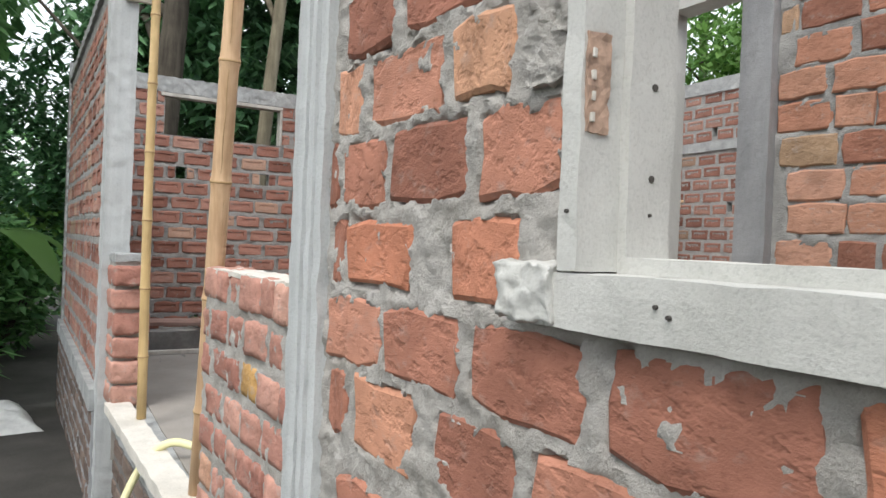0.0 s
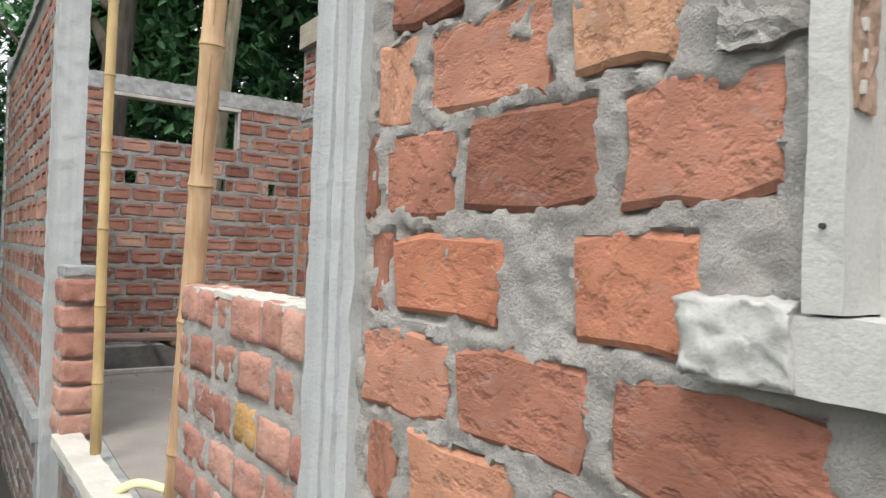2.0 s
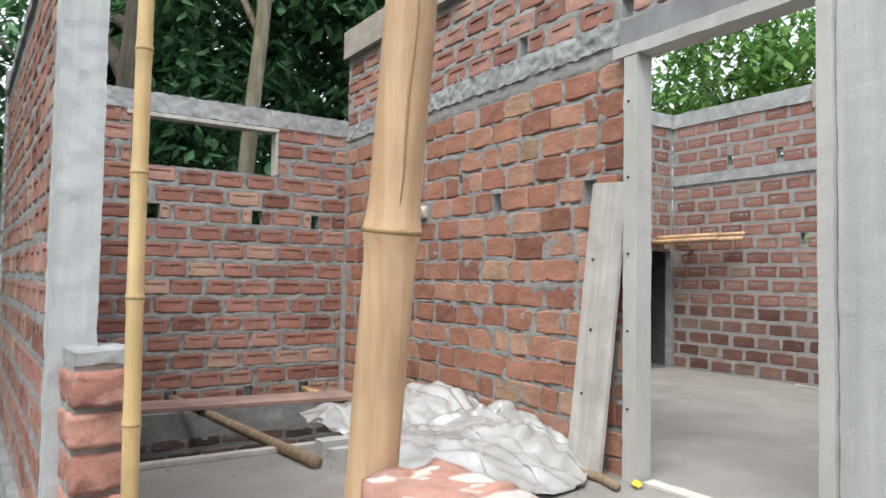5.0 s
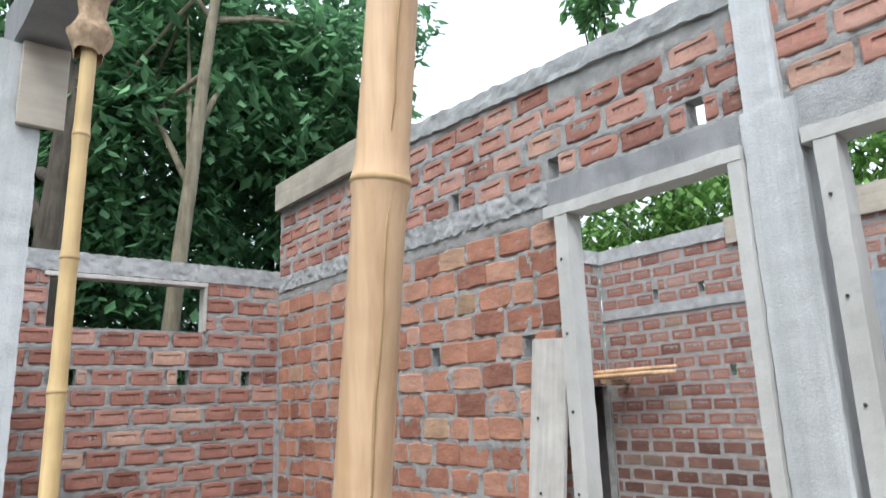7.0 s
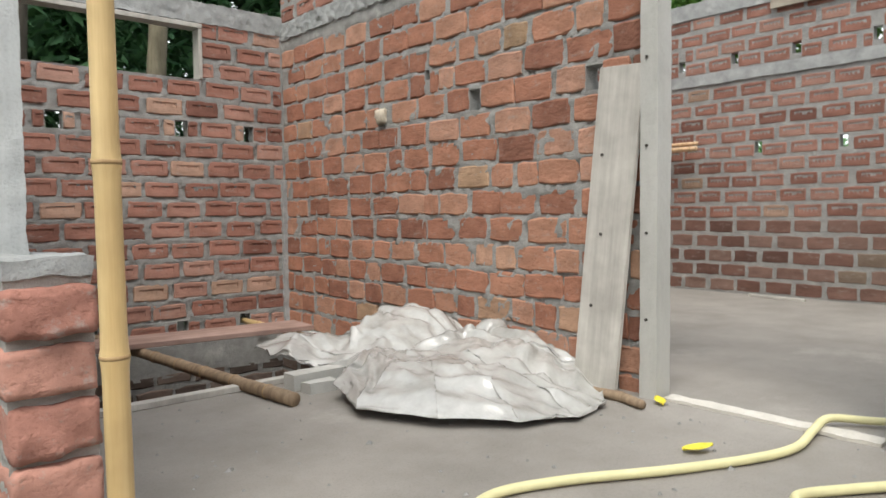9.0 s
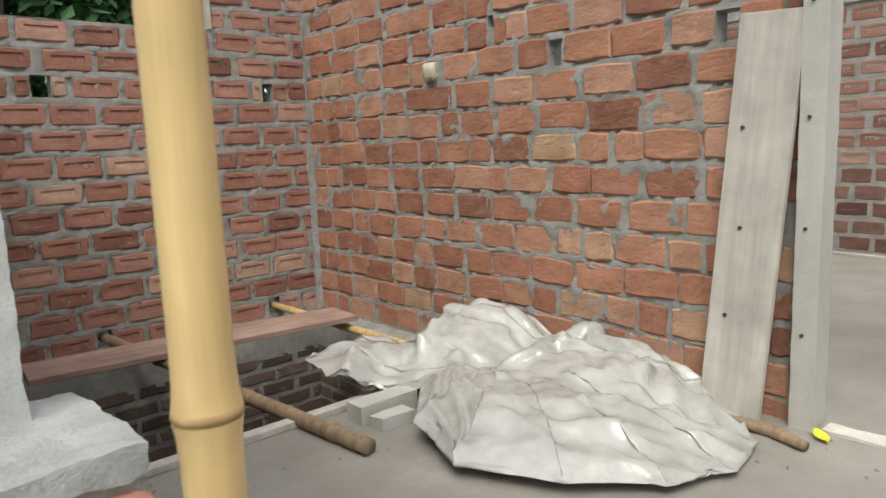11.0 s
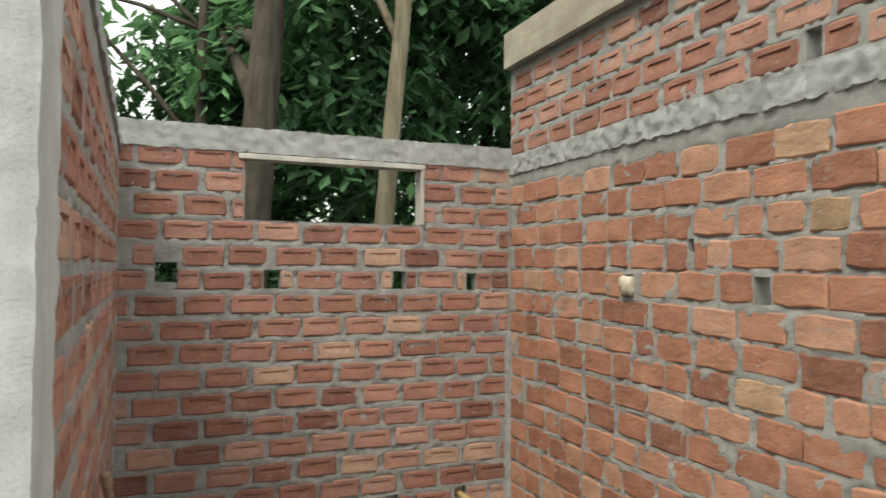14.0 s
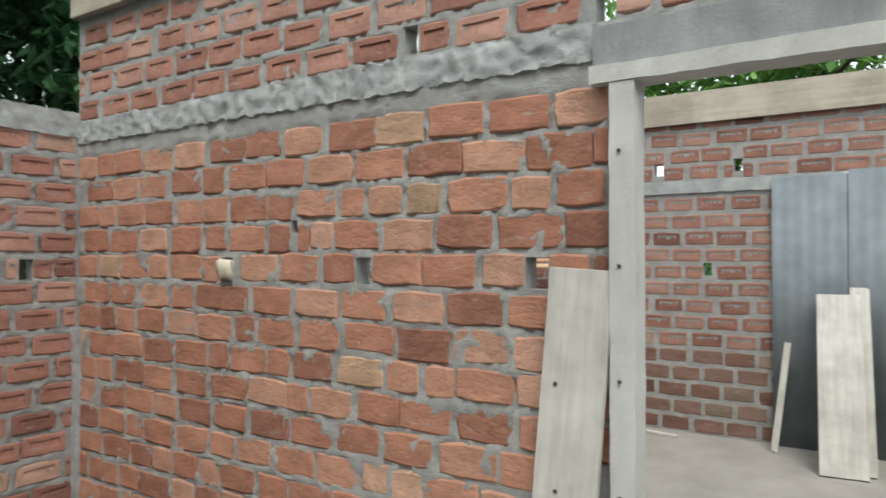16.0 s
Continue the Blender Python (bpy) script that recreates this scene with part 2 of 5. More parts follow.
def from_lists(name, verts, faces, mat, parent=None, label="", smooth=False):
    me = bpy.data.meshes.new(name)
    me.from_pydata([tuple(map(float, v)) for v in verts], [], faces)
    me.update()
    if smooth:
        me.shade_smooth()
    me.materials.append(mat)
    ob = new(name, me)
    if parent:
        ob.parent = parent
    return tagged(ob, label)


def empty(name, m=None, label="", category="", group="", kind=""):
    ob = new(name)
    if m is not None:
        ob.matrix_world = m
    return tagged(ob, label, category, group, kind)


def box_bm(x0, x1, y0, y1, z0, z1, bevel=0.0, bm=None):
    bm = bm or bmesh.new()
    made = bmesh.ops.create_cube(bm, size=1.0)["verts"]
    bmesh.ops.scale(bm, vec=(x1 - x0, y1 - y0, z1 - z0), verts=made)
    bmesh.ops.translate(bm, vec=((x0 + x1) / 2, (y0 + y1) / 2, (z0 + z1) / 2), verts=made)
    if bevel:
        edges = list({e for v in made for e in v.link_edges})
        bmesh.ops.bevel(bm, geom=edges, offset=bevel, segments=2, affect="EDGES", profile=0.5)
    return bm


def jag(p, size, amp):
    v = noise.noise_vector(Vector(p) / size)
    w = noise.noise_vector(Vector(p) / (size * 0.3) + Vector((5, 5, 5)))
    return Vector(p) + v * amp + w * amp * 0.45


def rough_box(x0, x1, y0, y1, z0, z1, res=0.04, amp=0.004, size=0.09, shift=(0, 0, 0)):
    """A cast or hewn block with uneven faces and edges."""
    counts = [max(1, round((b - a) / res)) for a, b in ((x0, x1), (y0, y1), (z0, z1))]
    lows, highs = (x0, y0, z0), (x1, y1, z1)
    index, verts, faces = {}, [], []

    def vert(i, j, k):
        key = (i, j, k)
        if key not in index:
            p = [lows[a] + (highs[a] - lows[a]) * key[a] / counts[a] for a in range(3)]
            q = jag([p[a] + shift[a] for a in range(3)], size, amp)
            index[key] = len(verts)
            verts.append([q[a] - shift[a] for a in range(3)])
        return index[key]
    for a in range(3):
        c, d = (a + 1) % 3, (a + 2) % 3
        for end in (0, counts[a]):
            for i in range(counts[c]):
                for j in range(counts[d]):
                    quad = []
                    for di, dj in ((0, 0), (1, 0), (1, 1), (0, 1)):
                        key = [0, 0, 0]
                        key[a], key[c], key[d] = end, i + di, j + dj
                        quad.append(vert(*key))
                    faces.append(quad if end else quad[::-1])
    return verts, faces


def cast(name, dims, mat, parent=None, label="", res=0.04, amp=0.004, size=0.09):
    v, f = rough_box(*dims, res=res, amp=amp, size=size)
    ob = from_lists(name, v, f, mat, parent, label, True)
    ob.data.set_sharp_from_angle(angle=0.75)
    return ob


def tube(name, points, radius, mat, parent=None, label="", sides=14, smooth=True, caps=True):
    """A round bar along points; radius is a number or one for each point."""
    pts = [Vector(p) for p in points]
    radii = [radius] * len(pts) if isinstance(radius, (int, float)) else radius
    verts, faces = [], []
    side = None
    for k, p in enumerate(pts):
        d = (pts[min(k + 1, len(pts) - 1)] - pts[max(k - 1, 0)]).normalized()
        if side is None:
            side = d.orthogonal().normalized()
        side = (side - d * side.dot(d)).normalized()
        up = d.cross(side)
        for s in range(sides):
            a = 2 * math.pi * s / sides
            verts.append(p + (side * math.cos(a) + up * math.sin(a)) * radii[k])
    for k in range(len(pts) - 1):
        for s in range(sides):
            t = (s + 1) % sides
            faces.append((k * sides + s, k * sides + t, (k + 1) * sides + t, (k + 1) * sides + s))
    if caps:
        faces.append(tuple(range(sides))[::-1])
        faces.append(tuple((len(pts) - 1) * sides + s for s in range(sides)))
    return from_lists(name, verts, faces, mat, parent, label, smooth)


def smooth_path(points, steps=8):
    pts = [Vector(p) for p in points]
    out = []
    for k in range(len(pts) - 1):
        a, b, c, d = pts[max(k - 1, 0)], pts[k], pts[k + 1], pts[min(k + 2, len(pts) - 1)]
        for s in range(steps):
            t = s / steps
            out.append(0.5 * (2 * b + (c - a) * t + (2 * a - 5 * b + 4 * c - d) * t * t + (3 * b - a - 3 * c + d) * t ** 3))
    return out + [pts[-1]]


# ---- masonry ----
def wall_sheet(name, m, u0, u1, z0, z1, thick, holes, mat, label, res=0.035, amp=0.005, top=None, size=0.045, sink=0.0, fine=None, beds=(), smear=0.3, ragged=0.009):
    """The mortar body of a wall with openings through it. Local: u along it, v into it, z up."""
    def lines(a, b, marks, zone):
        cuts = sorted({a, b, *[c for c in (*marks, *(zone or ())) if a < c < b]})
        out = []
        for p, q in zip(cuts, cuts[1:]):
            step = fine[4] if zone and zone[0] <= (p + q) / 2 <= zone[1] else res
            k = max(1, round((q - p) / step))
            out += [p + (q - p) * i / k for i in range(k)]
        return out + [b]
    us = lines(u0, u1, [e for h in holes for e in h[:2]], fine and fine[:2])
    zs = lines(z0, z1, [e for h in holes for e in h[2:]], fine and fine[2:4])
    nu, nz = len(us) - 1, len(zs) - 1
    solid = np.ones((nu + 2, nz + 2), bool)
    solid[0], solid[-1], solid[:, 0], solid[:, -1] = False, False, False, False
    for i in range(nu):
        for j in range(nz):
            cu, cz = (us[i] + us[i + 1]) / 2, (zs[j] + zs[j + 1]) / 2
            if any(a < cu < b and c < cz < d for a, b, c, d in holes) or (top and cz > top(cu)):
                solid[i + 1, j + 1] = False
    bed = np.zeros((nu + 1, nz + 1), bool)
    ua, za = np.array(us), np.array(zs)
    for spots, length, height in beds:
        for u, zc, s in spots:
            hu, hz = length * s / 2 - 0.005, height / 2 - 0.005
            bed[np.searchsorted(ua, u - hu):np.searchsorted(ua, u + hu), np.searchsorted(za, zc - hz):np.searchsorted(za, zc + hz)] = True
    index, verts, faces = {}, [], []
    seed = Vector((len(name) * 3.7, m.translation.x * 2, m.translation.y))

    def vert(i, j, back):
        key = (i, j, back)
        if key not in index:
            p = Vector((us[i], thick - sink if back else sink, zs[j]))
            d = noise.noise(p / size + seed) * amp + noise.noise(p / (size * 0.35) + seed) * amp * 0.6 + (noise.noise(p / 0.011 + seed) * 0.0034 if fine else 0.0)
            wobble = noise.noise_vector(p / 0.03 + seed) * ragged + noise.noise_vector(p / 0.09 + seed) * ragged
            bi, bj = np.searchsorted(ua, p.x + wobble.x) if beds else i, np.searchsorted(za, p.z + wobble.z) if beds else j
            if bed[min(bi, nu), min(bj, nz)] and noise.noise(p / 0.16 + seed) + 0.5 * noise.noise(p / 0.05 + seed) < smear:
                d -= 0.013
            index[key] = len(verts)
            verts.append((p.x, p.y + (d if back else -d), p.z))
        return index[key]
    for i in range(nu):
        for j in range(nz):
            if not solid[i + 1, j + 1]:
                continue
            faces.append((vert(i, j, 0), vert(i + 1, j, 0), vert(i + 1, j + 1, 0), vert(i, j + 1, 0)))
            faces.append((vert(i, j, 1), vert(i, j + 1, 1), vert(i + 1, j + 1, 1), vert(i + 1, j, 1)))
            for (a, b2, p, q) in ((0, 1, (i, j), (i, j + 1)), (2, 1, (i + 1, j + 1), (i + 1, j)), (1, 0, (i + 1, j), (i, j)), (1, 2, (i, j + 1), (i + 1, j + 1))):
                if not solid[i + a, j + b2]:
                    faces.append((vert(*p, 0), vert(*q, 0), vert(*q, 1), vert(*p, 1)))
    ob = from_lists(name, verts, faces, mat, None, label, True)
    ob.data.set_sharp_from_angle(angle=0.95)
    ob.matrix_world = m
    return tagged(ob, kind="structure")


def brick_mesh(name, length, height, thick, seed, frog, wear=0.006, blunt=0.05):
    """A hand-moulded brick, seen on its wide face; frog: the sunk panel with its raised marks."""
    rng = random.Random(seed)
    hl, hh, ht = length / 2, height / 2, thick / 2
    ring = [(-hl, -hh), (-hl * 0.3, -hh), (hl * 0.35, -hh), (hl, -hh), (hl, 0), (hl, hh), (hl * 0.3, hh), (-hl * 0.35, hh), (-hl, hh), (-hl, 0)]
    ring = [(x + rng.uniform(-wear, wear), z + rng.uniform(-wear, wear)) for x, z in ring]
    for k in (0, 3, 5, 8):
        ring[k] = (ring[k][0] * (1 - rng.uniform(0.0, 0.5) * blunt), ring[k][1] * (1 - rng.uniform(0.1, 1.0) * blunt))
    verts, faces, k = [], [], len(ring)

    def add(points, y):
        first = len(verts)
        verts.extend((x, y, z) for x, z in points)
        return first

    def bridge(a, b, count, flip):
        for s in range(count):
            t = (s + 1) % count
            q = (a + s, a + t, b + t, b + s)
            faces.append(q[::-1] if flip else q)
    inner = [(x * (1 - 0.008 / hl), z * (1 - 0.008 / hh)) for x, z in ring]
    back_in, back, front, front_in = add(inner, ht), add(ring, ht - 0.006), add(ring, -ht + 0.006), add(inner, -ht)
    bridge(front, back, k, False)
    bridge(front_in, front, k, False)
    bridge(back, back_in, k, False)
    for start, y, flip in ((front_in, -ht, False), (back_in, ht, True)):
        if not frog:
            f = tuple(range(start, start + k))
            faces.append(f[::-1] if flip else f)
            continue
        fl, fh = hl * 0.68, hh * 0.44
        panel = [(-fl, -fh), (-fl * 0.3, -fh), (fl * 0.35, -fh), (fl, -fh), (fl, 0), (fl, fh), (fl * 0.3, fh), (-fl * 0.35, fh), (-fl, fh), (-fl, 0)]
        panel = [(x + rng.uniform(-0.003, 0.003), z + hh * 0.06 + rng.uniform(-0.002, 0.002)) for x, z in panel]
        d = 0.011 if y < 0 else -0.011
        rim = add(panel, y)
        base = len(verts)
        verts.extend((x * 0.98, y + d * (1.0 if z > fh * 0.8 else 0.36 if z > -fh * 0.5 else 0.05), z * 0.97 + 0.0005) for x, z in panel)
        bridge(rim, start, k, flip)
        bridge(base, rim, k, flip)
        f = tuple(range(base, base + k))
        faces.append(f[::-1] if flip else f)
        for s in (-0.62, -0.2, 0.22, 0.62):
            if rng.random() < 0.12:
                continue
            w, o = fl * rng.uniform(0.1, 0.15), s * fl + rng.uniform(-0.004, 0.004)
            mark = [(o - w, -fh * 0.75), (o + w, -fh * 0.75), (o + w, fh * 0.55), (o - w, fh * 0.55)]
            a, c = add(mark, y + d * 0.1), add(mark, y + d * 0.95)
            f = (a, a + 1, a + 2, a + 3)
            faces.append(f[::-1] if flip else f)
            bridge(a, c, 4, flip)
    me = bpy.data.meshes.new(name)
    me.from_pydata(verts, [], faces)
    me.update()
    return me


def worn_set(length, height, thick, mat, count, amp=0.007):
    """Chipped bricks with rounded, uneven edges."""
    out = []
    hl, hh, ht = length / 2, height / 2, thick / 2
    for s in range(count):
        v, f = rough_box(-hl, hl, -ht, ht, -hh, hh, 0.017, amp, 0.045, (s * 1.7, s * 0.9, 3.1))
        rounded = []
        for x, y, z in v:
            edge = max(abs(x) / hl, abs(z) / hh) * abs(y) / ht
            pull = 1 - 0.06 * max(0.0, edge - 0.8) / 0.2
            rounded.append((x * (0.5 + pull * 0.5), y * pull, z * pull))
        me = bpy.data.meshes.new("brick")
        me.from_pydata(rounded, [], f)
        me.update()
        me.shade_smooth()
        me["length"] = length
        me.materials.append(mat)
        out.append(me)
    return out


def brick_set(length, height, thick, frog, mat, count=7, wear=0.006, blunt=0.05):
    out = []
    for s in range(count):
        me = brick_mesh("brick", length, height, thick, s * 13 + 5, frog, wear, blunt)
        me["length"] = length
        me.materials.append(mat)
        out.append(me)
    return out


def courses(u0, u1, z0, z1, length, height, pitch, course, holes=(), seed=1, top=None, shift=0.0, mixed=0.0):
    """Where the bricks of a running bond lie: middle, height and share of a whole brick's length."""
    rng = random.Random(seed)
    spots = []
    row, z = 0, z0 + height / 2
    while z + height * 0.3 < z1:
        u = u0 - rng.uniform(0.1, 0.3) * pitch - (row % 2) * pitch * 0.5 + shift
        while u < u1:
            cut_to = rng.uniform(0.5, 0.8) if rng.random() < mixed else 1.0
            a, b = max(u, u0 + 0.004), min(u + length * cut_to * (1 + rng.uniform(-0.05, 0.05)), u1 - 0.004)
            u += (pitch - length * (1 - cut_to)) * (1 + rng.uniform(-0.045, 0.045))
            zc = z + rng.uniform(-0.006, 0.006)
            pieces = [(a, b)]
            for h in holes:
                if zc + height * 0.42 > h[2] and zc - height * 0.42 < h[3]:
                    cut = []
                    for p, q in pieces:
                        if q <= h[0] or p >= h[1]:
                            cut.append((p, q))
                        else:
                            cut += [(p, h[0] - 0.006), (h[1] + 0.006, q)]
                    pieces = cut
            for p, q in pieces:
                if q - p > 0.05 and not (top and zc + height * 0.4 > top((p + q) / 2)):
                    spots.append(((p + q) / 2, zc, (q - p) / length))
        z += course
        row += 1
    return spots


def lay(wall, spots, thick, meshes, seed=1, limit=300, order=None, far_mat=None, tilt=1.0, ragged=0.0, name="brick"):
    """The bricks of a bond: the first limit of them as objects, the rest joined."""
    rng = random.Random(seed)
    length = meshes[0]["length"]
    spots = sorted(spots, key=order) if order else spots
    joined_v, joined_f = [], []
    for k, (u, zc, s) in enumerate(spots):
        me = meshes[rng.randrange(len(meshes))]
        turn = Euler((radians(rng.uniform(-tilt, tilt) * 0.6), radians(rng.uniform(-tilt, tilt)), radians(rng.uniform(-tilt, tilt) * 0.7)))
        local = Matrix.LocRotScale((u, thick / 2 + rng.uniform(-0.5, 0.5) * ragged, zc), turn, (s, 1, 1 + rng.uniform(-0.05, 0.05)))
        if k < limit:
            ob = new(name, me)
            ob.parent = wall
            ob.matrix_local = local
        else:
            first = len(joined_v)
            joined_v += [local @ v.co for v in me.vertices]
            joined_f += [tuple(first + i for i in p.vertices) for p in me.polygons]
    if joined_v:
        rest = from_lists("bricks", joined_v, joined_f, far_mat or meshes[0].materials[0], wall, "brickwork courses in grey mortar")
        tagged(rest, kind="stuff")


# ---- plan ----
COURSE, PITCH, BL, BH = 0.1465, 0.272, 0.24, 0.113
FAR_M = pose(0, 0, 0)
INNER_M = pose(2.3, 0.1, 0, 0, 0, -90)
FRONT_M = pose(-0.075, -4.95, 0, 0, 0, -87.3)
LEFT_M = pose(-0.31, 0.09, 0, 0, 0, -88.5)
ROOM_M = pose(6.24, -0.45, 0, 0, 0, -90)
SIDE_M = pose(2.4, -0.45, 0)

# ---- ground and floors ----
gv, gf = [], []
N = 90
for i in range(N + 1):
    for j in range(N + 1):
        x, y = ((i / N * 2 - 1) * abs(i / N * 2 - 1) ** 2) * 400 - 1, ((j / N * 2 - 1) * abs(j / N * 2 - 1) ** 2) * 400 - 3
        z = -0.62 + noise.noise(Vector((x * 0.6, y * 0.6, 0))) * 0.05 - max(0, min(1, (y + 2.5) / 3)) * 0.16
        inside = -0.02 < x < 6.3 and -9.2 < y < 0.0
        gv.append((x, y, min(z, -0.97) if inside else z))
for i in range(N):
    for j in range(N):
        a = i * (N + 1) + j
        gf.append((a, a + N + 1, a + N + 2, a + 1))
ground = tagged(from_lists("ground", gv, gf, M_EARTH, None, "bare brown earth around the building", True), kind="structure")


def floor_slab(name, x0, x1, y0, y1, z0, z1, label, res=0.08, amp=0.004):
    v, f = rough_box(x0, x1, y0, y1, z0, z1, res, amp, 0.35)
    return tagged(from_lists(name, v, f, M_FLOOR, None, label), kind="structure")


floor_slab("floor_veranda", -0.02, 2.3, -9.2, -1.93, -0.3, 0.0, "dusty grey cement veranda floor")
floor_slab("floor_edge", -0.17, -0.02, -3.35, -1.93, -0.3, 0.0, "cement floor along the brick wall")
floor_slab("floor_room", 2.3, 6.24, -7.0, -0.45, -0.3, 0.0, "dusty grey cement room floor")
tagged(cast("floor_pit", (-0.3, 2.4, -2.2, 0.1, -0.95, -0.84), M_EARTH, None, "damp earth bottom of the open pit", 0.12, 0.02, 0.3), kind="structure")
tagged(cast("ledge_far", (-0.22, 2.3, -0.17, 0.0, -0.3, -0.075), M_MORTAR, None, "rough cement ledge at the wall foot", 0.04, 0.006), kind="structure")
tagged(cast("ledge_side", (2.15, 2.3, -1.93, -0.17, -0.3, -0.075), M_MORTAR, None, "rough cement ledge at the wall foot", 0.04, 0.006), kind="structure")

# ---- far wall of the veranda ----
def putlog(u, z, w=0.098, h=0.118):
    return (u - w / 2, u + w / 2, z - h / 2, z + h / 2)


far_holes = [putlog(0.055, 1.505, 0.12), putlog(0.66, 1.465, 0.1), putlog(1.483, 1.46, 0.09), putlog(2.0, 1.45, 0.075),
             putlog(0.09, 0.0, 0.085), putlog(0.83, 0.005, 0.085), putlog(1.448, 0.005, 0.08), putlog(1.93, 0.01, 0.085)]
window_hole = (0.49, 1.625, 1.825, 2.2)
FAR_PLAN = courses(-0.21, 2.29, -0.06, 2.235, 0.24, 0.112, PITCH, COURSE, far_holes + [window_hole], 11)
far_wall = wall_sheet("wall_far", FAR_M, -0.33, 2.39, -0.3, 2.25, 0.085, far_holes + [window_hole], M_MORTAR,
                      "red frogged bricks on edge in thick grey mortar, with putlog holes", 0.02, 0.005, None, 0.04, 0.0, None, [(FAR_PLAN, 0.24, 0.112)], 0.5, 0.005)
tagged(cast("band_far", (-0.33, 2.39, -0.012, 0.1, 2.235, 2.385), M_BAND, None, "rough cast concrete band on the wall", 0.016, 0.009, 0.045), kind="structure")
tagged(part("trim", box_bm(0.45, 1.65, -0.02, 0.1, 2.195, 2.228, 0.004), M_BOARD, None, "pale timber board under the concrete lintel"), kind="structure")
tagged(part("trim", box_bm(1.622, 1.648, -0.016, 0.1, 1.83, 2.193, 0.004), M_BOARD, None, "pale timber board beside the opening"), kind="structure")

# ---- wall between veranda and room ----
def inner_top(u):
    return 2.96 - max(0.0, u - 2.0) * 0.058


def Y(y):
    return 0.1 - y


inner_holes = [(Y(-3.31), Y(-4.33), 0.0, 2.17), (Y(-4.6), Y(-5.27), 0.0, 2.15), putlog(Y(-2.21), 1.46, 0.085), putlog(Y(-3.02), 1.46, 0.09),
               putlog(Y(-1.34), 1.46, 0.08), putlog(Y(-2.46), 2.405, 0.07), putlog(Y(-3.28), 2.39, 0.07), putlog(Y(-4.13), 2.4, 0.085, 0.13),
               putlog(Y(-1.8), 1.66, 0.04, 0.06), (Y(-4.33), Y(-4.6), -0.3, 2.25)]
INNER_PLAN = courses(0.1, 9.2, -0.063, 2.2, 0.252, 0.128, PITCH, COURSE, inner_holes, 13, None, 0.0, 0.28)
UPPER_PLAN = courses(0.1, 9.2, 2.34, 2.95, 0.242, 0.115, PITCH, COURSE, inner_holes, 14, lambda u: inner_top(u) + 0.01)
inner_wall = wall_sheet("wall_inner", INNER_M, 0.1, 9.3, -0.3, 2.95, 0.095, inner_holes, M_MORTAR,
                        "orange brick wall in grey mortar with putlog holes and a cement band", 0.022, 0.006, inner_top, 0.04, 0.0, None, [(INNER_PLAN, 0.252, 0.128), (UPPER_PLAN, 0.242, 0.115)], 0.45, 0.007)
band = cast("band_inner", (2.288, 2.41, -3.24, 0.0, 2.2, 2.33), M_BAND, None, "rough cast concrete band along the brick wall", 0.014, 0.014, 0.05)
tagged(band, kind="structure")
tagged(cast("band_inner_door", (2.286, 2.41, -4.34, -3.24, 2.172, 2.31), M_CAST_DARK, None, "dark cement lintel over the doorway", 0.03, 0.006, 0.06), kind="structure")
tagged(cast("band_inner_right", (2.28, 2.41, -9.2, -4.53, 2.165, 2.32), M_BAND, None, "rough cast concrete band along the brick wall", 0.04, 0.007, 0.06), kind="structure")
cv, cf = rough_box(-0.02, 0.125, 1.85, 9.3, 0.0, 0.12, 0.045, 0.014, 0.08)
cv = [(y, x, z + inner_top(y)) for x, y, z in cv]
coping = tagged(from_lists("coping_inner", cv, [f[::-1] for f in cf], M_BAND, None, "uneven cast concrete coping on the wall top"), kind="structure")
coping.matrix_world = INNER_M
tagged(part("form_board", box_bm(2.24, 2.264, -1.86, 0.0, 2.942, 3.19, 0.003), M_FORM, None, "grey-brown formwork board along the wall top"), category="formwork")
tagged(part("form_board", box_bm(2.266, 2.42, -0.024, 0.0, 2.942, 3.19, 0.003), M_FORM, None, "grey-brown formwork board closing the beam end"), category="formwork")
tagged(cast("beam_inner", (2.266, 2.41, -1.86, -0.026, 2.95, 3.17), M_BAND, None, "fresh concrete beam within its formwork", 0.06, 0.004), kind="structure")

# column between the two doorways
tagged(cast("column_inner", (2.262, 2.44, -4.57, -4.345, -0.3, 2.3), M_CONCRETE, None, "grey cast concrete column between two doorways", 0.03, 0.005, 0.06), kind="structure")
tagged(cast("column_inner_top", (2.268, 2.43, -4.52, -4.365, 2.3, 2.9), M_CONCRETE, None, "grey cast concrete column stub", 0.03, 0.005, 0.06), kind="structure")


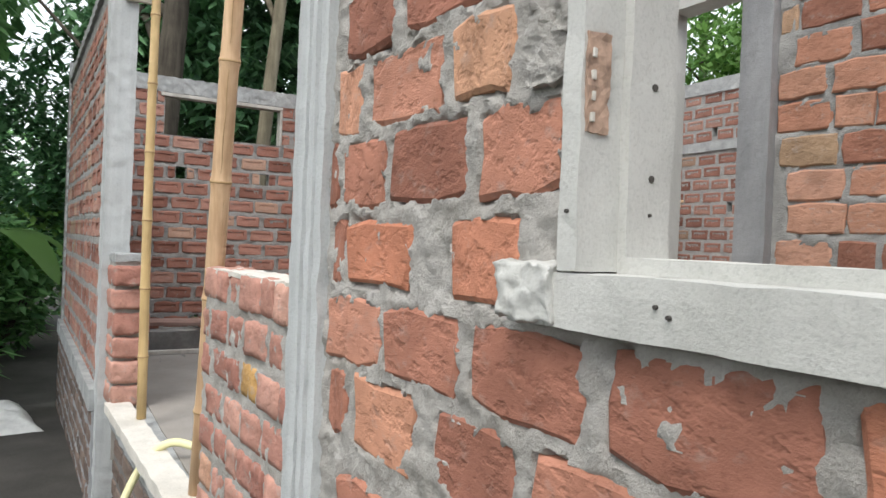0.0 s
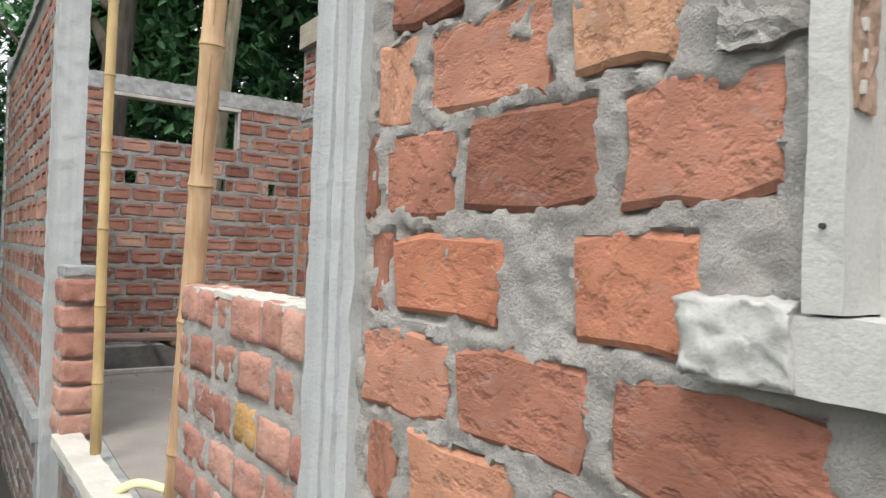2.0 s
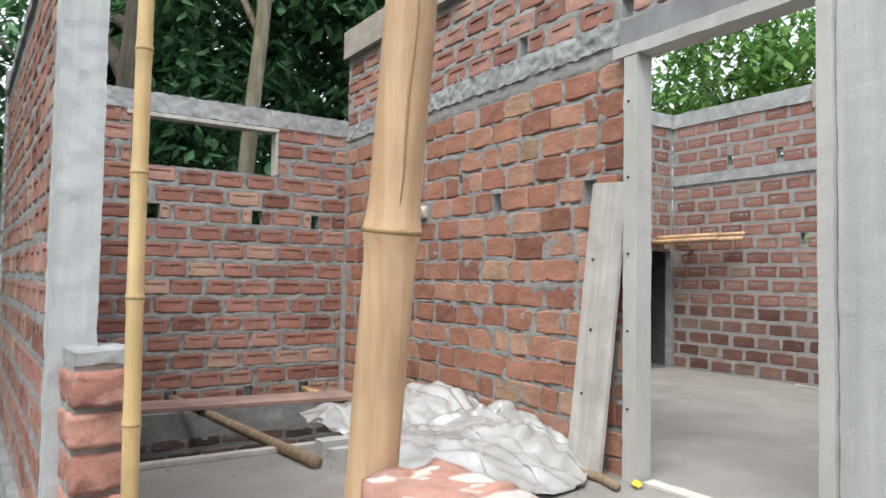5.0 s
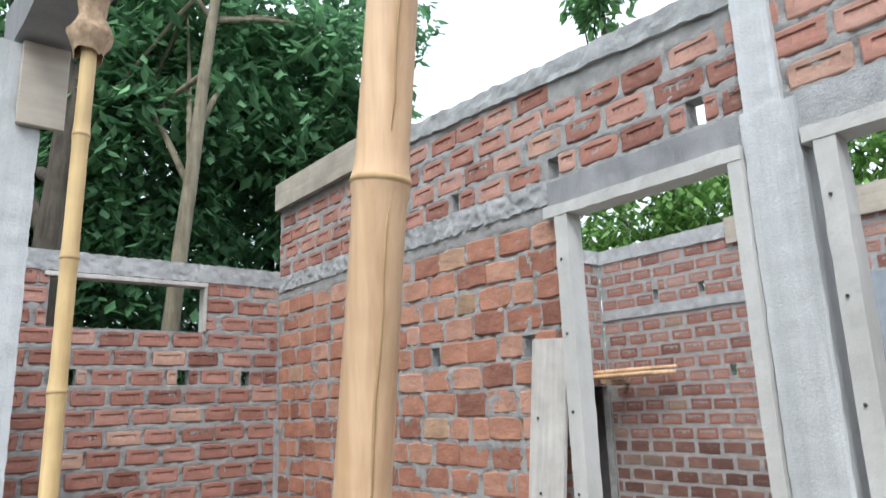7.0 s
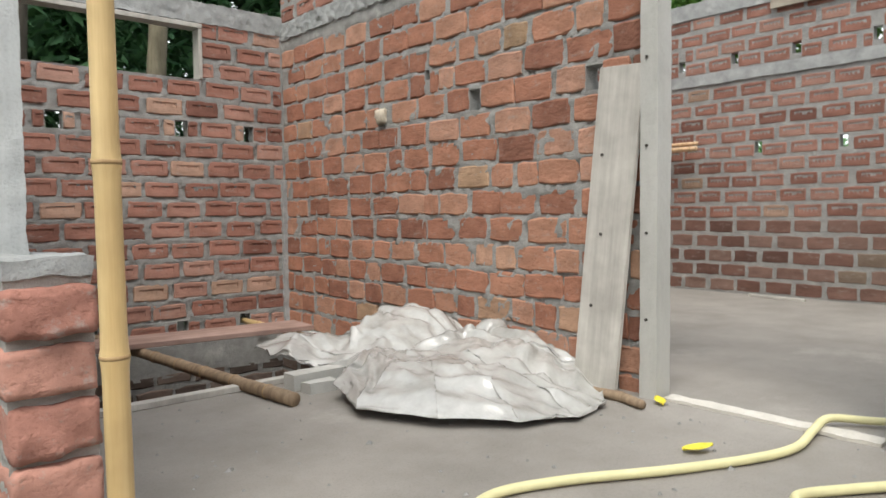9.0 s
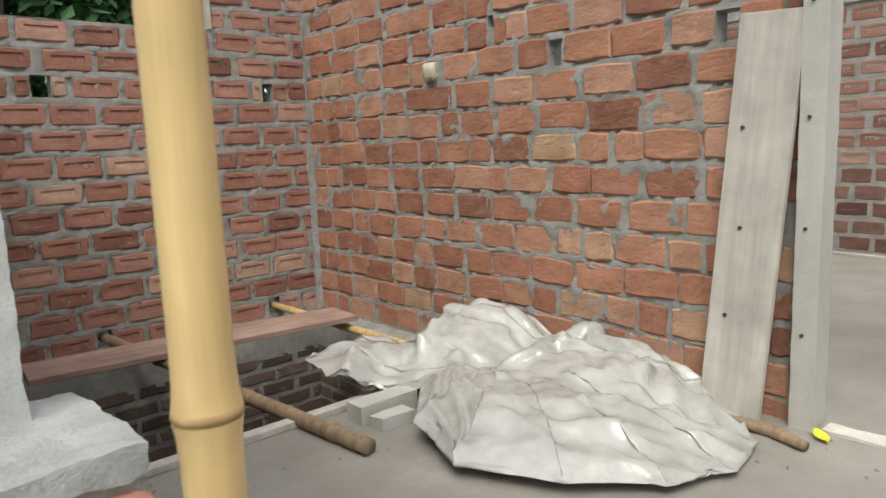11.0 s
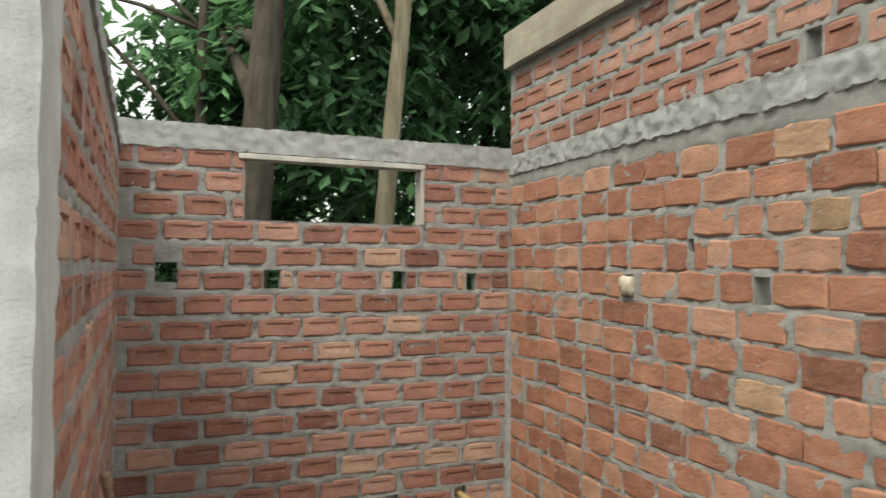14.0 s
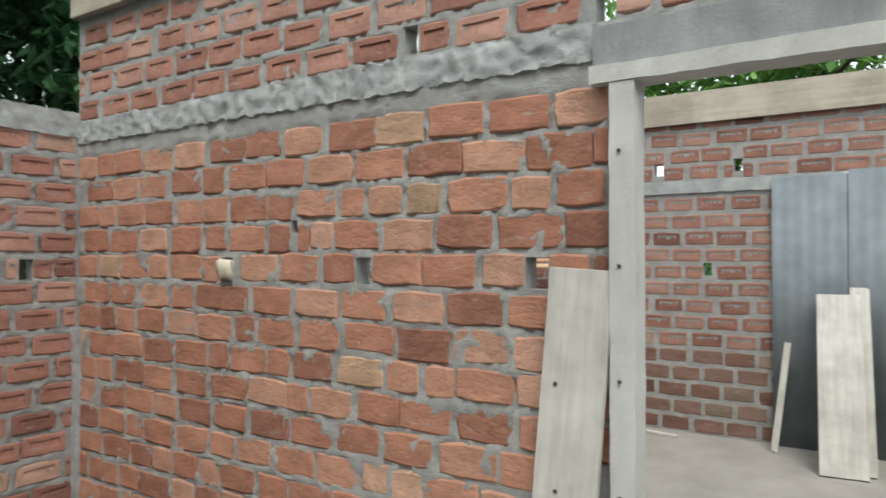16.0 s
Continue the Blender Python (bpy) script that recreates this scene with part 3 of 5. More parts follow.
def door_frame(name, y0, y1, head, label, x0=2.238, x1=2.345, w0=0.085, w1=0.06, over0=0.07, over1=0.0, near_mat=M_FRAME):
    """A precast frame round a doorway from y0 (far) to y1 (near)."""
    f = empty(name, None, label, "door frame", "", "structure")
    for nm, a, b in (("post", y0 - w0, y0), ("post", y1, y1 + w1)):
        v, fc = rough_box(x0, x1, a, b, 0.0, head, 0.03, 0.003, 0.1)
        from_lists(nm, v, fc, near_mat if a == y1 else M_FRAME, f)
        v, fc = rough_box(x0 + 0.035, x1 - 0.02, a + 0.004 - (0.014 if nm == "x" else 0), b + 0.014, 0.0, head - 0.002, 0.05, 0.002, 0.1)
        from_lists("stop", v, fc, M_FRAME, f)
    v, fc = rough_box(x0 - 0.004, x1 + 0.02, y1 - over1, y0 + over0, head + 0.002, head + 0.062, 0.03, 0.004, 0.1)
    from_lists("head", v, fc, M_FRAME, f)
    for k in range(5):
        z = 0.35 + k * 0.38
        bm = bmesh.new()
        bmesh.ops.create_cone(bm, segments=8, radius1=0.007, radius2=0.006, depth=0.012, cap_ends=True, matrix=pose(x0 - 0.001, y0 - w0 * 0.4, z, 0, 90, 0))
        part("hole_stud", bm, M_NAIL, f)
    return f


door_frame("door_1", -3.315, -4.34, 2.1, "pale precast concrete door frame without a door")
door_frame("door_2", -4.62, -5.27, 2.09, "grey precast concrete door frame without a door", 2.25, 2.36, 0.08, 0.16, 0.04, 0.0, M_CAST_DARK)

# ---- room beyond ----
room_holes = [putlog(Y(-1.76) - 0.55, 2.3, 0.07, 0.11), putlog(Y(-2.34) - 0.55, 2.3, 0.08, 0.11), putlog(Y(-2.0) - 0.55, 1.42, 0.07, 0.11), putlog(Y(-2.75) - 0.55, 1.42, 0.07, 0.11),
              putlog(Y(-3.0) - 0.55, 2.3, 0.07, 0.11), putlog(Y(-1.2) - 0.55, 2.3, 0.07, 0.11)]
room_wall = wall_sheet("wall_room_far", ROOM_M, 0.0, 6.2, -0.1, 2.76, 0.09, room_holes, M_MORTAR, "red brick room wall, damp and dark at its foot", 0.06, 0.003, None, 0.045, 0.003)
tagged(cast("band_room", (6.222, 6.34, -6.6, -0.45, 2.08, 2.19), M_BAND, None, "rough cast concrete band on the room wall", 0.05, 0.007, 0.06), kind="structure")
tagged(cast("coping_room", (6.225, 6.35, -6.6, -0.45, 2.76, 2.92), M_BAND, None, "uneven cast concrete coping on the room wall", 0.05, 0.01, 0.08), kind="structure")
SIDE_DOOR = (3.47, 3.825, -0.1, 1.33)
side_wall = wall_sheet("wall_room_side", SIDE_M, 0.0, 3.84, -0.1, 2.76, 0.09, [SIDE_DOOR], M_MORTAR, "red brick side wall of the room", 0.08, 0.003, None, 0.045, 0.003)
tagged(cast("coping_side", (2.42, 6.24, -0.47, -0.34, 2.76, 2.92), M_BAND, None, "uneven cast concrete coping on the side wall", 0.08, 0.01, 0.08), kind="structure")
# roofed box added behind the side opening, dark and closed against daylight
for nm, dims in (("dark_box_back", (5.6, 6.5, 0.75, 0.83, -0.1, 1.6)), ("dark_box_side", (5.6, 5.68, -0.355, 0.75, -0.1, 1.6)), ("dark_box_side", (6.42, 6.5, -0.355, 0.75, -0.1, 1.6)),
                 ("dark_box_roof", (5.6, 6.5, -0.355, 0.83, 1.602, 1.68)), ("dark_box_floor", (5.68, 6.42, -0.45, 0.75, -0.12, -0.01))):
    tagged(cast(nm, dims, M_MORTAR_DARK, None, "dark box added behind the side opening to keep it black", 0.15, 0.006), kind="structure")
end_wall = wall_sheet("wall_room_end", pose(2.4, -6.6, 0), 0.0, 3.84, -0.1, 2.76, 0.09, [], M_MORTAR, "brick end wall of the room", 0.2, 0.005)
back_wall = wall_sheet("wall_back", pose(-0.1, -9.2, 0), 0.0, 2.4, -0.3, 2.76, 0.09, [], M_MORTAR, "brick end wall of the veranda", 0.2, 0.005)

# ---- street side of the veranda ----
WIN = (1.68, 2.95, 0.775, 2.15)
NEAR_ROWS = {1.248: ((1.06, 1.236), (1.268, 1.49)), 1.115: ((1.158, 1.39),), 0.981: ((1.004, 1.036), (1.056, 1.226), (1.24, 1.455), (1.488, 1.655)),
             0.84: ((1.028, 1.074),), 0.702: ((1.008, 1.224), (1.242, 1.454), (1.489, 1.695), (1.733, 1.957)),
             0.567: ((1.038, 1.106), (1.402, 1.588), (1.62, 1.83), (1.862, 2.08))}
BRIGHT_ROWS = {0.84: ((1.09, 1.316), (1.432, 1.575)), 0.702: ((1.985, 2.2),)}
PALE_ROWS = {1.248: ((1.515, 1.66),), 1.115: ((1.03, 1.124), (1.418, 1.55)), 0.567: ((1.142, 1.35),)}


def by_rows(rows, length):
    return [((a + b) / 2, z, (b - a) / length) for z, spans in rows.items() for a, b in spans]


NEAR_PLAN, PALE_PLAN, BRIGHT_PLAN = by_rows(NEAR_ROWS, 0.238), by_rows(PALE_ROWS, 0.238), by_rows(BRIGHT_ROWS, 0.238)
FRONT_PLAN = courses(1.0, 4.25, -0.083, 2.7, 0.238, 0.12, 0.266, 0.1345, [WIN, (0.9, 2.22, 0.505, 1.31)], 15, None, 0.03)
front_wall = wall_sheet("wall_front", FRONT_M, 1.0, 4.3, -0.05, 2.75, 0.1, [WIN], M_MORTAR_NEAR, "orange bricks on edge in coarse smeared mortar beside the window", 0.03, 0.0075, None, 0.034, 0.0, (1.0, 2.0, 0.3, 1.5, 0.0075), [(FRONT_PLAN + NEAR_PLAN + PALE_PLAN + BRIGHT_PLAN, 0.238, 0.12)], 0.3, 0.014)
LEFT_PLAN = courses(0.1, 3.18, -0.055, 2.2, BL, BH, PITCH, COURSE, [], 12)
left_wall = wall_sheet("wall_left", LEFT_M, 0.0, 3.2, -0.1, 2.2, 0.1, [], M_MORTAR, "red brick wall with frogged bricks in grey mortar", 0.025, 0.006, None, 0.045, 0.0, None, [(LEFT_PLAN, BL, BH)], 0.45)
tagged(cast("column_end", (-0.325, -0.2, 0.0, 0.16, -0.9, 2.25), M_CONCRETE, None, "grey cast concrete corner column", 0.05, 0.005), kind="structure")
o = cast("plinth_band_left", (-0.03, 3.3, -0.045, 0.02, -0.075, 0.035), M_BAND, None, "grey cement band at the foot of the side wall", 0.03, 0.007, 0.07)
o.matrix_world = LEFT_M
tagged(o, kind="structure")
PLINTH_PLAN = courses(-0.02, 3.3, -1.0, -0.08, 0.235, 0.076, 0.268, 0.105, [], 31)
plinth_left = wall_sheet("plinth_left", LEFT_M @ Matrix.Translation((0, -0.03, 0)), -0.02, 3.3, -1.05, -0.078, 0.06, [], M_CAST_DARK, "dark brick plinth under the side wall", 0.03, 0.006, None, 0.05, 0.0, None, [(PLINTH_PLAN, 0.235, 0.076)], 0.3)
lt = cast("coping_left", (-0.01, 3.2, -0.02, 0.115, 2.2, 2.26), M_BAND, None, "grey cement coping on the side wall", 0.04, 0.008)
lt.matrix_world = LEFT_M
tagged(lt, kind="structure")

tagged(cast("column_a", (-0.24, -0.112, -3.335, -3.13, -0.75, 2.3), M_CONCRETE, None, "pale cast concrete column with rough edges", 0.014, 0.0055, 0.06), kind="structure")
col_b = tagged(cast("column_b", (0.845, 1.0, -0.018, 0.2, -0.75, 2.75), M_CONCRETE, None, "pale cast concrete column with vertical board marks", 0.02, 0.004, 0.06), kind="structure")
col_b.matrix_world = FRONT_M
for u, w in ((0.89, 0.035), (0.945, 0.022)):
    v, fc = rough_box(u, u + w, -0.026, -0.014, -0.7, 2.74, 0.03, 0.003, 0.05)
    from_lists("board_mark", v, fc, M_CONCRETE, col_b)
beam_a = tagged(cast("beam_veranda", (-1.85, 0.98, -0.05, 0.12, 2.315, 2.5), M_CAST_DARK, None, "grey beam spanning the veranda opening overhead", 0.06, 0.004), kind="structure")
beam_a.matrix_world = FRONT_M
tagged(part("trim", box_bm(-0.18, -0.05, -3.362, -3.34, 2.03, 2.3, 0.003), M_FORM, None, "short formwork board nailed to the column head"), kind="structure")

plinth = wall_sheet("plinth_front", FRONT_M, -5.15, 4.3, -1.1, -0.1, 0.12, [], M_MORTAR_DARK, "dark brick plinth under the veranda", 0.06, 0.006)
pb = cast("plinth_beam", (-5.15, 4.3, -0.03, 0.13, -0.12, -0.006), M_BAND, None, "grey cement beam on the plinth", 0.045, 0.006)
pb.matrix_world = FRONT_M
tagged(pb, kind="structure")
ps = cast("plinth_pier", (-1.9, -1.68, -0.06, 0.0, -1.1, 0.0), M_CONCRETE, None, "concrete pier under the column", 0.04, 0.005)
ps.matrix_world = FRONT_M
tagged(ps, kind="structure")
sill = cast("sill", (-1.43, 0.03, -0.075, 0.035, -0.01, 0.035), M_STRIP, None, "pale cement-covered sill board across the gap", 0.04, 0.005)
sill.matrix_world = FRONT_M
tagged(sill, kind="structure")


def parapet(name, u0, u1, label, thick=0.11, high=0.74):
    w = wall_sheet(name, FRONT_M @ Matrix.Translation((0, 0.11 - thick, 0)), u0, u1, -0.02, high, thick, [], M_MORTAR_NEAR, label, 0.014, 0.008, None, 0.03)
    return w


par_b = parapet("parapet_b", 0.098, 0.845, "low unfinished brick parapet with chipped pink bricks")
par_a = parapet("parapet_a", -1.672, -1.434, "low unfinished brick parapet beside the column", 0.16, 0.725)
cap = cast("cap", (-1.685, -1.425, -0.052, 0.112, 0.715, 0.752), M_BAND, None, "lime mortar smeared on the parapet", 0.012, 0.007, 0.05)
cap.matrix_world = FRONT_M
tagged(cap, kind="structure")


# added slab: its cream colour carries the bright light on the whitish brick top
lit_top = cast("lit_top", (0.1, 0.843, 0.0, 0.11, 0.75, 0.763), M_STRIP, None, "thin cream slab added as the parapet's brightly lit brick top", 0.01, 0.005, 0.03)
lit_top.matrix_world = FRONT_M
tagged(lit_top, kind="structure")


# ---- window in the street wall ----
def window_frame():
    f = empty("window_1", FRONT_M, "pale precast concrete window frame without panes", "window frame", "", "structure")
    u0, u1, z0, z1 = 1.68, 2.95, 0.775, 2.15
    for nm, dims in (("jamb", (u0, u0 + 0.028, -0.03, 0.1, z0 + 0.062, z1)), ("jamb", (u1 - 0.055, u1, -0.03, 0.1, z0 + 0.062, z1)),
                     ("head", (u0, u1, -0.03, 0.1, z1 - 0.06, z1)), ("sill", (u0 - 0.085, u1 + 0.085, -0.028, 0.12, z0, z0 + 0.06))):
        v, fc = rough_box(*dims, res=0.02, amp=0.0025, size=0.07)
        from_lists(nm, v, fc, M_FRAME, f)
    for dims in ((u0 + 0.028, u0 + 0.04, 0.03, 0.1, z0 + 0.075, z1 - 0.06), (u0 + 0.028, u1 - 0.055, 0.03, 0.118, z0 + 0.06, z0 + 0.078)):
        v, fc = rough_box(*dims, res=0.03, amp=0.002, size=0.07)
        from_lists("rebate", v, fc, M_FRAME, f)
    v, fc = rough_box(u0 + 0.026, u0 + 0.032, -0.025, 0.006, 0.982, 1.088, 0.008, 0.0028, 0.014)
    from_lists("hinge_plate", v, fc, M_RUST, f, "rusted steel hinge plate")
    for z in (0.993, 1.015, 1.037, 1.06):
        part("slot", box_bm(u0 + 0.03, u0 + 0.0345, -0.021, -0.016, z, z + 0.01, 0.0008), M_STRIP, f, "whitish slot in the hinge plate")
    for z, r in ((0.9, 0.0022), (0.94, 0.0042), (1.04, 0.0045), (1.2, 0.004)):
        bm = bmesh.new()
        bmesh.ops.create_cone(bm, segments=10, radius1=r, radius2=r * 0.9, depth=0.006, cap_ends=True, matrix=pose(u0 + 0.039, 0.066, z, 0, 90, 0))
        part("hole_stud", bm, M_NAIL, f)
    for u, y, z in ((u0 + 0.014, -0.031, 0.9), (u0 + 0.135, -0.03, 0.81), (u0 + 0.15, -0.03, 0.802)):
        bm = bmesh.new()
        bmesh.ops.create_cone(bm, segments=8, radius1=0.0026, radius2=0.0022, depth=0.006, cap_ends=True, matrix=pose(u, y, z, 90, 0, 0))
        part("hole_stud", bm, M_NAIL, f)
    v, fc = rough_box(u0 - 0.1, u0 - 0.005, -0.036, 0.0, z0 + 0.004, z0 + 0.068, 0.005, 0.007, 0.022)
    from_lists("mortar_lump", v, fc, M_FRAME, f, "whitish mortar lump at the frame corner", True)
    v, fc = rough_box(u0 - 0.085, u0 + 0.0, -0.014, 0.03, 1.05, 1.2, 0.007, 0.009, 0.025)
    from_lists("mortar_lump", v, fc, M_MORTAR_NEAR, f)
    return f


window_frame()


# ---- bamboo posts ----
def bamboo(name, base, top, radius, nodes, mat, label, group="", first=0.1, taper=0.9):
    """A cane from base to top with swollen joints at even steps."""
    a, b = Vector(base), Vector(top)
    ob = empty(name, Matrix.Translation(a), label, "bamboo pole", group)
    length = (b - a).length
    side = Vector((1, 0, 0))
    pts, rad = [], []
    marks = [first + k * nodes for k in range(int((length - first) / nodes) + 1)]
    steps = sorted({0.0, length, *[m + d for m in marks for d in (-0.035, -0.014, -0.005, 0.0, 0.005, 0.014, 0.035) if 0 < m + d < length]})
    for s in steps:
        near = min((abs(s - m) for m in marks), default=1)
        r = radius * (1 - (1 - taper) * s / length) * (1.13 if near < 0.004 else 1.1 if near < 0.01 else 1.03 if near < 0.02 else 0.985)
        bend = side * math.sin(s * 2.1 + base[1]) * 0.004
        pts.append((b - a) * (s / length) + bend)
        rad.append(r)
    tube("cane", pts, rad, mat, ob, sides=18)
    for m in marks:
        if 0.01 < m < length - 0.01:
            p = (b - a) * (m / length) + side * math.sin(m * 2.1 + base[1]) * 0.004
            d = (b - a).normalized() * 0.0035
            r = radius * (1 - (1 - taper) * m / length) * 1.145
            tube("joint", [p - d, p, p + d], [r * 0.97, r, r * 0.97], M_BAMBOO_RING, ob, "dark ring of the joint", 18)
    return ob


bamboo("bamboo_post", (-0.1, -3.897, 0.036), (-0.099, -3.899, 2.32), 0.021, 0.302, M_BAMBOO, "upright yellow bamboo post on the sill", "veranda posts", 0.274, 0.86)
thick_post = bamboo("bamboo_post", (-0.05, -4.916, 0.03), (-0.016, -5.191, 2.32), 0.0305, 0.362, M_BAMBOO_PALE, "leaning thick pale bamboo post beside the parapet", "veranda posts", 0.276, 0.9)

lean = Vector((0.034, -0.275, 2.29))
for z0, z1, side, wide in ((1.04, 1.37, -0.01, 0.0016), (1.43, 1.72, -0.012, 0.0013), (0.72, 1.0, 0.006, 0.0012)):
    cut = [lean * ((z0 + (z1 - z0) * k / 8 - 0.03) / 2.29) + Vector((side, -0.0268, -0.003)) + Vector((0.0015 * math.sin(k * 1.7), 0, 0)) for k in range(9)]
    tube("crack", cut, [0.0004, *[wide] * 7, 0.0004], M_BAMBOO_RING, thick_post, "dark split along the cane", 6)

# rag tied round the post head
rv, rf = [], []
for k in range(11):
    for s in range(20):
        a = 2 * math.pi * s / 20
        r = (0.036 + 0.014 * math.sin(k * 0.9) + 0.014 * noise.noise(Vector((math.cos(a) * 2, math.sin(a) * 2, k * 0.5)))) * (1.15 if k < 9 else 0.8)
        rv.append((-0.099 + r * math.cos(a), -3.899 + r * math.sin(a), 2.29 - k * 0.025 - 0.03 * max(0, noise.noise(Vector((a, k * 0.2, 3)))) * k / 4))
for k in range(10):
    for s in range(20):
        rf.append((k * 20 + s, k * 20 + (s + 1) % 20, (k + 1) * 20 + (s + 1) % 20, (k + 1) * 20 + s))
tagged(from_lists("rag", rv, rf, M_RAG, None, "frayed brown jute rag tied round a bamboo post", True), category="rag")

# ---- pit and what lies over it ----
pit_far = wall_sheet("pit_wall_far", pose(-0.2, -0.165, 0), 0.0, 2.5, -0.88, -0.2, 0.1, [], M_MORTAR, "dark brick wall of the pit", 0.04, 0.005)
pit_side = wall_sheet("pit_wall_side", pose(2.155, -0.1, 0, 0, 0, -90), 0.0, 1.9, -0.88, -0.2, 0.1, [], M_MORTAR, "dark brick wall of the pit", 0.04, 0.005)
tagged(cast("pit_edge", (-0.1, 2.3, -1.96, -1.925, -0.9, -0.02), M_MORTAR_DARK, None, "cement edge of the pit", 0.05, 0.004), kind="structure")
tagged(part("batten", box_bm(-0.02, 1.42, -1.985, -1.93, 0.001, 0.03, 0.004), M_BOARD, None, "long pale timber batten along the pit edge"), category="batten")
bl = cast("concrete_block", (1.16, 1.44, -2.16, -2.06, 0.0, 0.075), M_FRAME, None, "short pale precast block lying on the floor", 0.03, 0.003)
tagged(bl, category="block", group="blocks")
tagged(cast("concrete_block", (1.18, 1.33, -2.27, -2.19, 0.0, 0.05), M_FRAME, None, "broken pale block piece on the floor", 0.02, 0.006), category="block", group="blocks")

bamboo("bamboo_pole", (1.035, -2.39, 0.033), (0.83, 0.06, 0.015), 0.032, 0.3, M_POLE, "old grey bamboo pole laid across the pit into the wall", "pit poles", 0.2)
bamboo("bamboo_pole", (2.02, -1.75, -0.03), (1.93, 0.06, 0.01), 0.026, 0.28, M_BAMBOO, "yellow bamboo pole laid across the pit into the wall", "pit poles", 0.15)
bm = box_bm(-0.86, 0.86, -0.16, 0.16, -0.016, 0.016, 0.004)
pl = tagged(part("plank", bm, M_PLANK, None, "wide reddish plank lying on the poles over the pit"), category="plank")
pl.matrix_world = pose(1.16, -0.69, 0.066, 0, 0.6, -4)

# canes and bricks beside the left wall
bamboo("bamboo_pole", (-0.045, -1.62, -0.02), (-0.135, -1.4, 0.56), 0.036, 0.3, M_POLE, "old thick bamboo pole leaning on the brick wall", "leaning poles", 0.2)
bamboo("bamboo_pole", (-0.1, -1.6, -0.02), (-0.145, -1.3, 0.5), 0.034, 0.27, M_POLE, "old thick bamboo pole leaning on the brick wall", "leaning poles", 0.1)
bamboo("bamboo_pole", (0.02, -1.5, -0.02), (-0.13, -1.8, 0.86), 0.017, 0.25, M_POLE, "thin old bamboo pole leaning on the brick wall", "leaning poles", 0.15)
tagged(cast("pit_shelf", (-0.2, 0.1, -1.925, -0.9, -0.9, -0.02), M_MORTAR_DARK, None, "earth and cement shelf beside the pit", 0.06, 0.008), kind="structure")
for k, (x, y, z, a, tip) in enumerate(((-0.080, -2.13, 0.036, 70, 0), (0.050, -2.17, 0.036, 105, 0), (-0.070, -2.1, 0.11, 25, 4), (0.010, -2.15, 0.113, 80, -5), (-0.070, -2.1, 0.186, 60, 6), (-0.050, -2.08, 0.26, 115, -8))):
    me = brick_mesh("loose_brick", 0.235, 0.114, 0.072, 90 + k, False)
    me.materials.append(M_ORANGE if k < 5 else M_PINK)
    o = tagged(new("loose_brick", me), "loose orange brick in a small heap by the pit", "brick", "loose bricks")
    o.matrix_world = pose(x, y, z, 90 + tip, 0, a)

v, f = rough_box(-0.05, 0.05, -0.045, 0.045, -0.04, 0.04, 0.014, 0.014, 0.04)
lump = tagged(from_lists("mortar_chunk", v, f, M_FRAME, None, "whitish chunk of mortar on the brick heap", True), category="mortar chunk")
lump.matrix_world = pose(-0.075, -2.15, 0.335, 10, 15, 30)

# ---- crumpled plastic sheet ----
TARP = [(1.2, -1.84), (1.25, -1.58), (1.55, -1.45), (1.95, -1.55), (2.22, -1.9), (2.25, -2.6), (2.24, -3.1), (1.98, -3.32), (1.75, -3.36), (1.5, -3.27), (1.28, -3.06), (1.13, -2.74), (1.22, -2.42), (1.46, -2.16)]


def tarp_rim(a):
    k = a / (2 * math.pi) * len(TARP)
    i, t = int(k) % len(TARP), k - int(k)
    t = t * t * (3 - 2 * t)
    p, q = TARP[i], TARP[(i + 1) % len(TARP)]
    return Vector((p[0] * (1 - t) + q[0] * t, p[1] * (1 - t) + q[1] * t))


def heap(x, y):
    """What lies under the sheet."""
    h = np.zeros_like(x)
    for cx, cy, rx, ry, high in ((1.95, -2.03, 0.42, 0.36, 0.25), (1.98, -2.6, 0.42, 0.45, 0.2), (1.6, -2.62, 0.42, 0.55, 0.155), (1.4, -1.74, 0.42, 0.3, 0.15)):
        h = np.maximum(h, high * np.exp(-(((x - cx) / rx) ** 2 + ((y - cy) / ry) ** 2) ** 1.3))
    return h


def fold(v):
    """A soft-crested crease, from about -0.6 to 0.85."""
    return 1 - 2.6 * math.sqrt(noise.noise(v) ** 2 + 0.0012)


def creases(x, y, r, a):
    """Long folds round the heap and small crumples on its top."""
    q = Vector((x, y, 0))
    warp = Vector((noise.noise(q * 2.2), noise.noise(q * 2.2 + Vector((9, 3, 0))), 0))
    w = q + warp * 0.22
    swirl = a + 1.5 * r + 0.5 * warp.x
    ring = Vector((math.cos(swirl), math.sin(swirl), 0))
    calm = 1 - 0.8 * math.exp(-((x - 1.36) / 0.22) ** 2 - ((y + 2.72) / 0.34) ** 2)
    outer = min(1.0, max(0.0, (r - 0.25) * 2.2))
    long = 0.034 * fold(ring * 0.9 + Vector((0, 0, r * 4.6 + 0.6 * warp.y))) * (0.3 + 0.7 * calm) + 0.026 * fold(ring * 2.4 + Vector((4, 0, r * 2.2 + warp.y)))
    small = 0.02 * fold(Vector((w.x * 5.5, w.y * 4.2, 4.0))) + 0.009 * fold(Vector((w.x * 13.0, w.y * 9.0, 7.0)))
    return (long * outer + small * calm) * min(1.0, (1 - r) * 6 + 0.12)


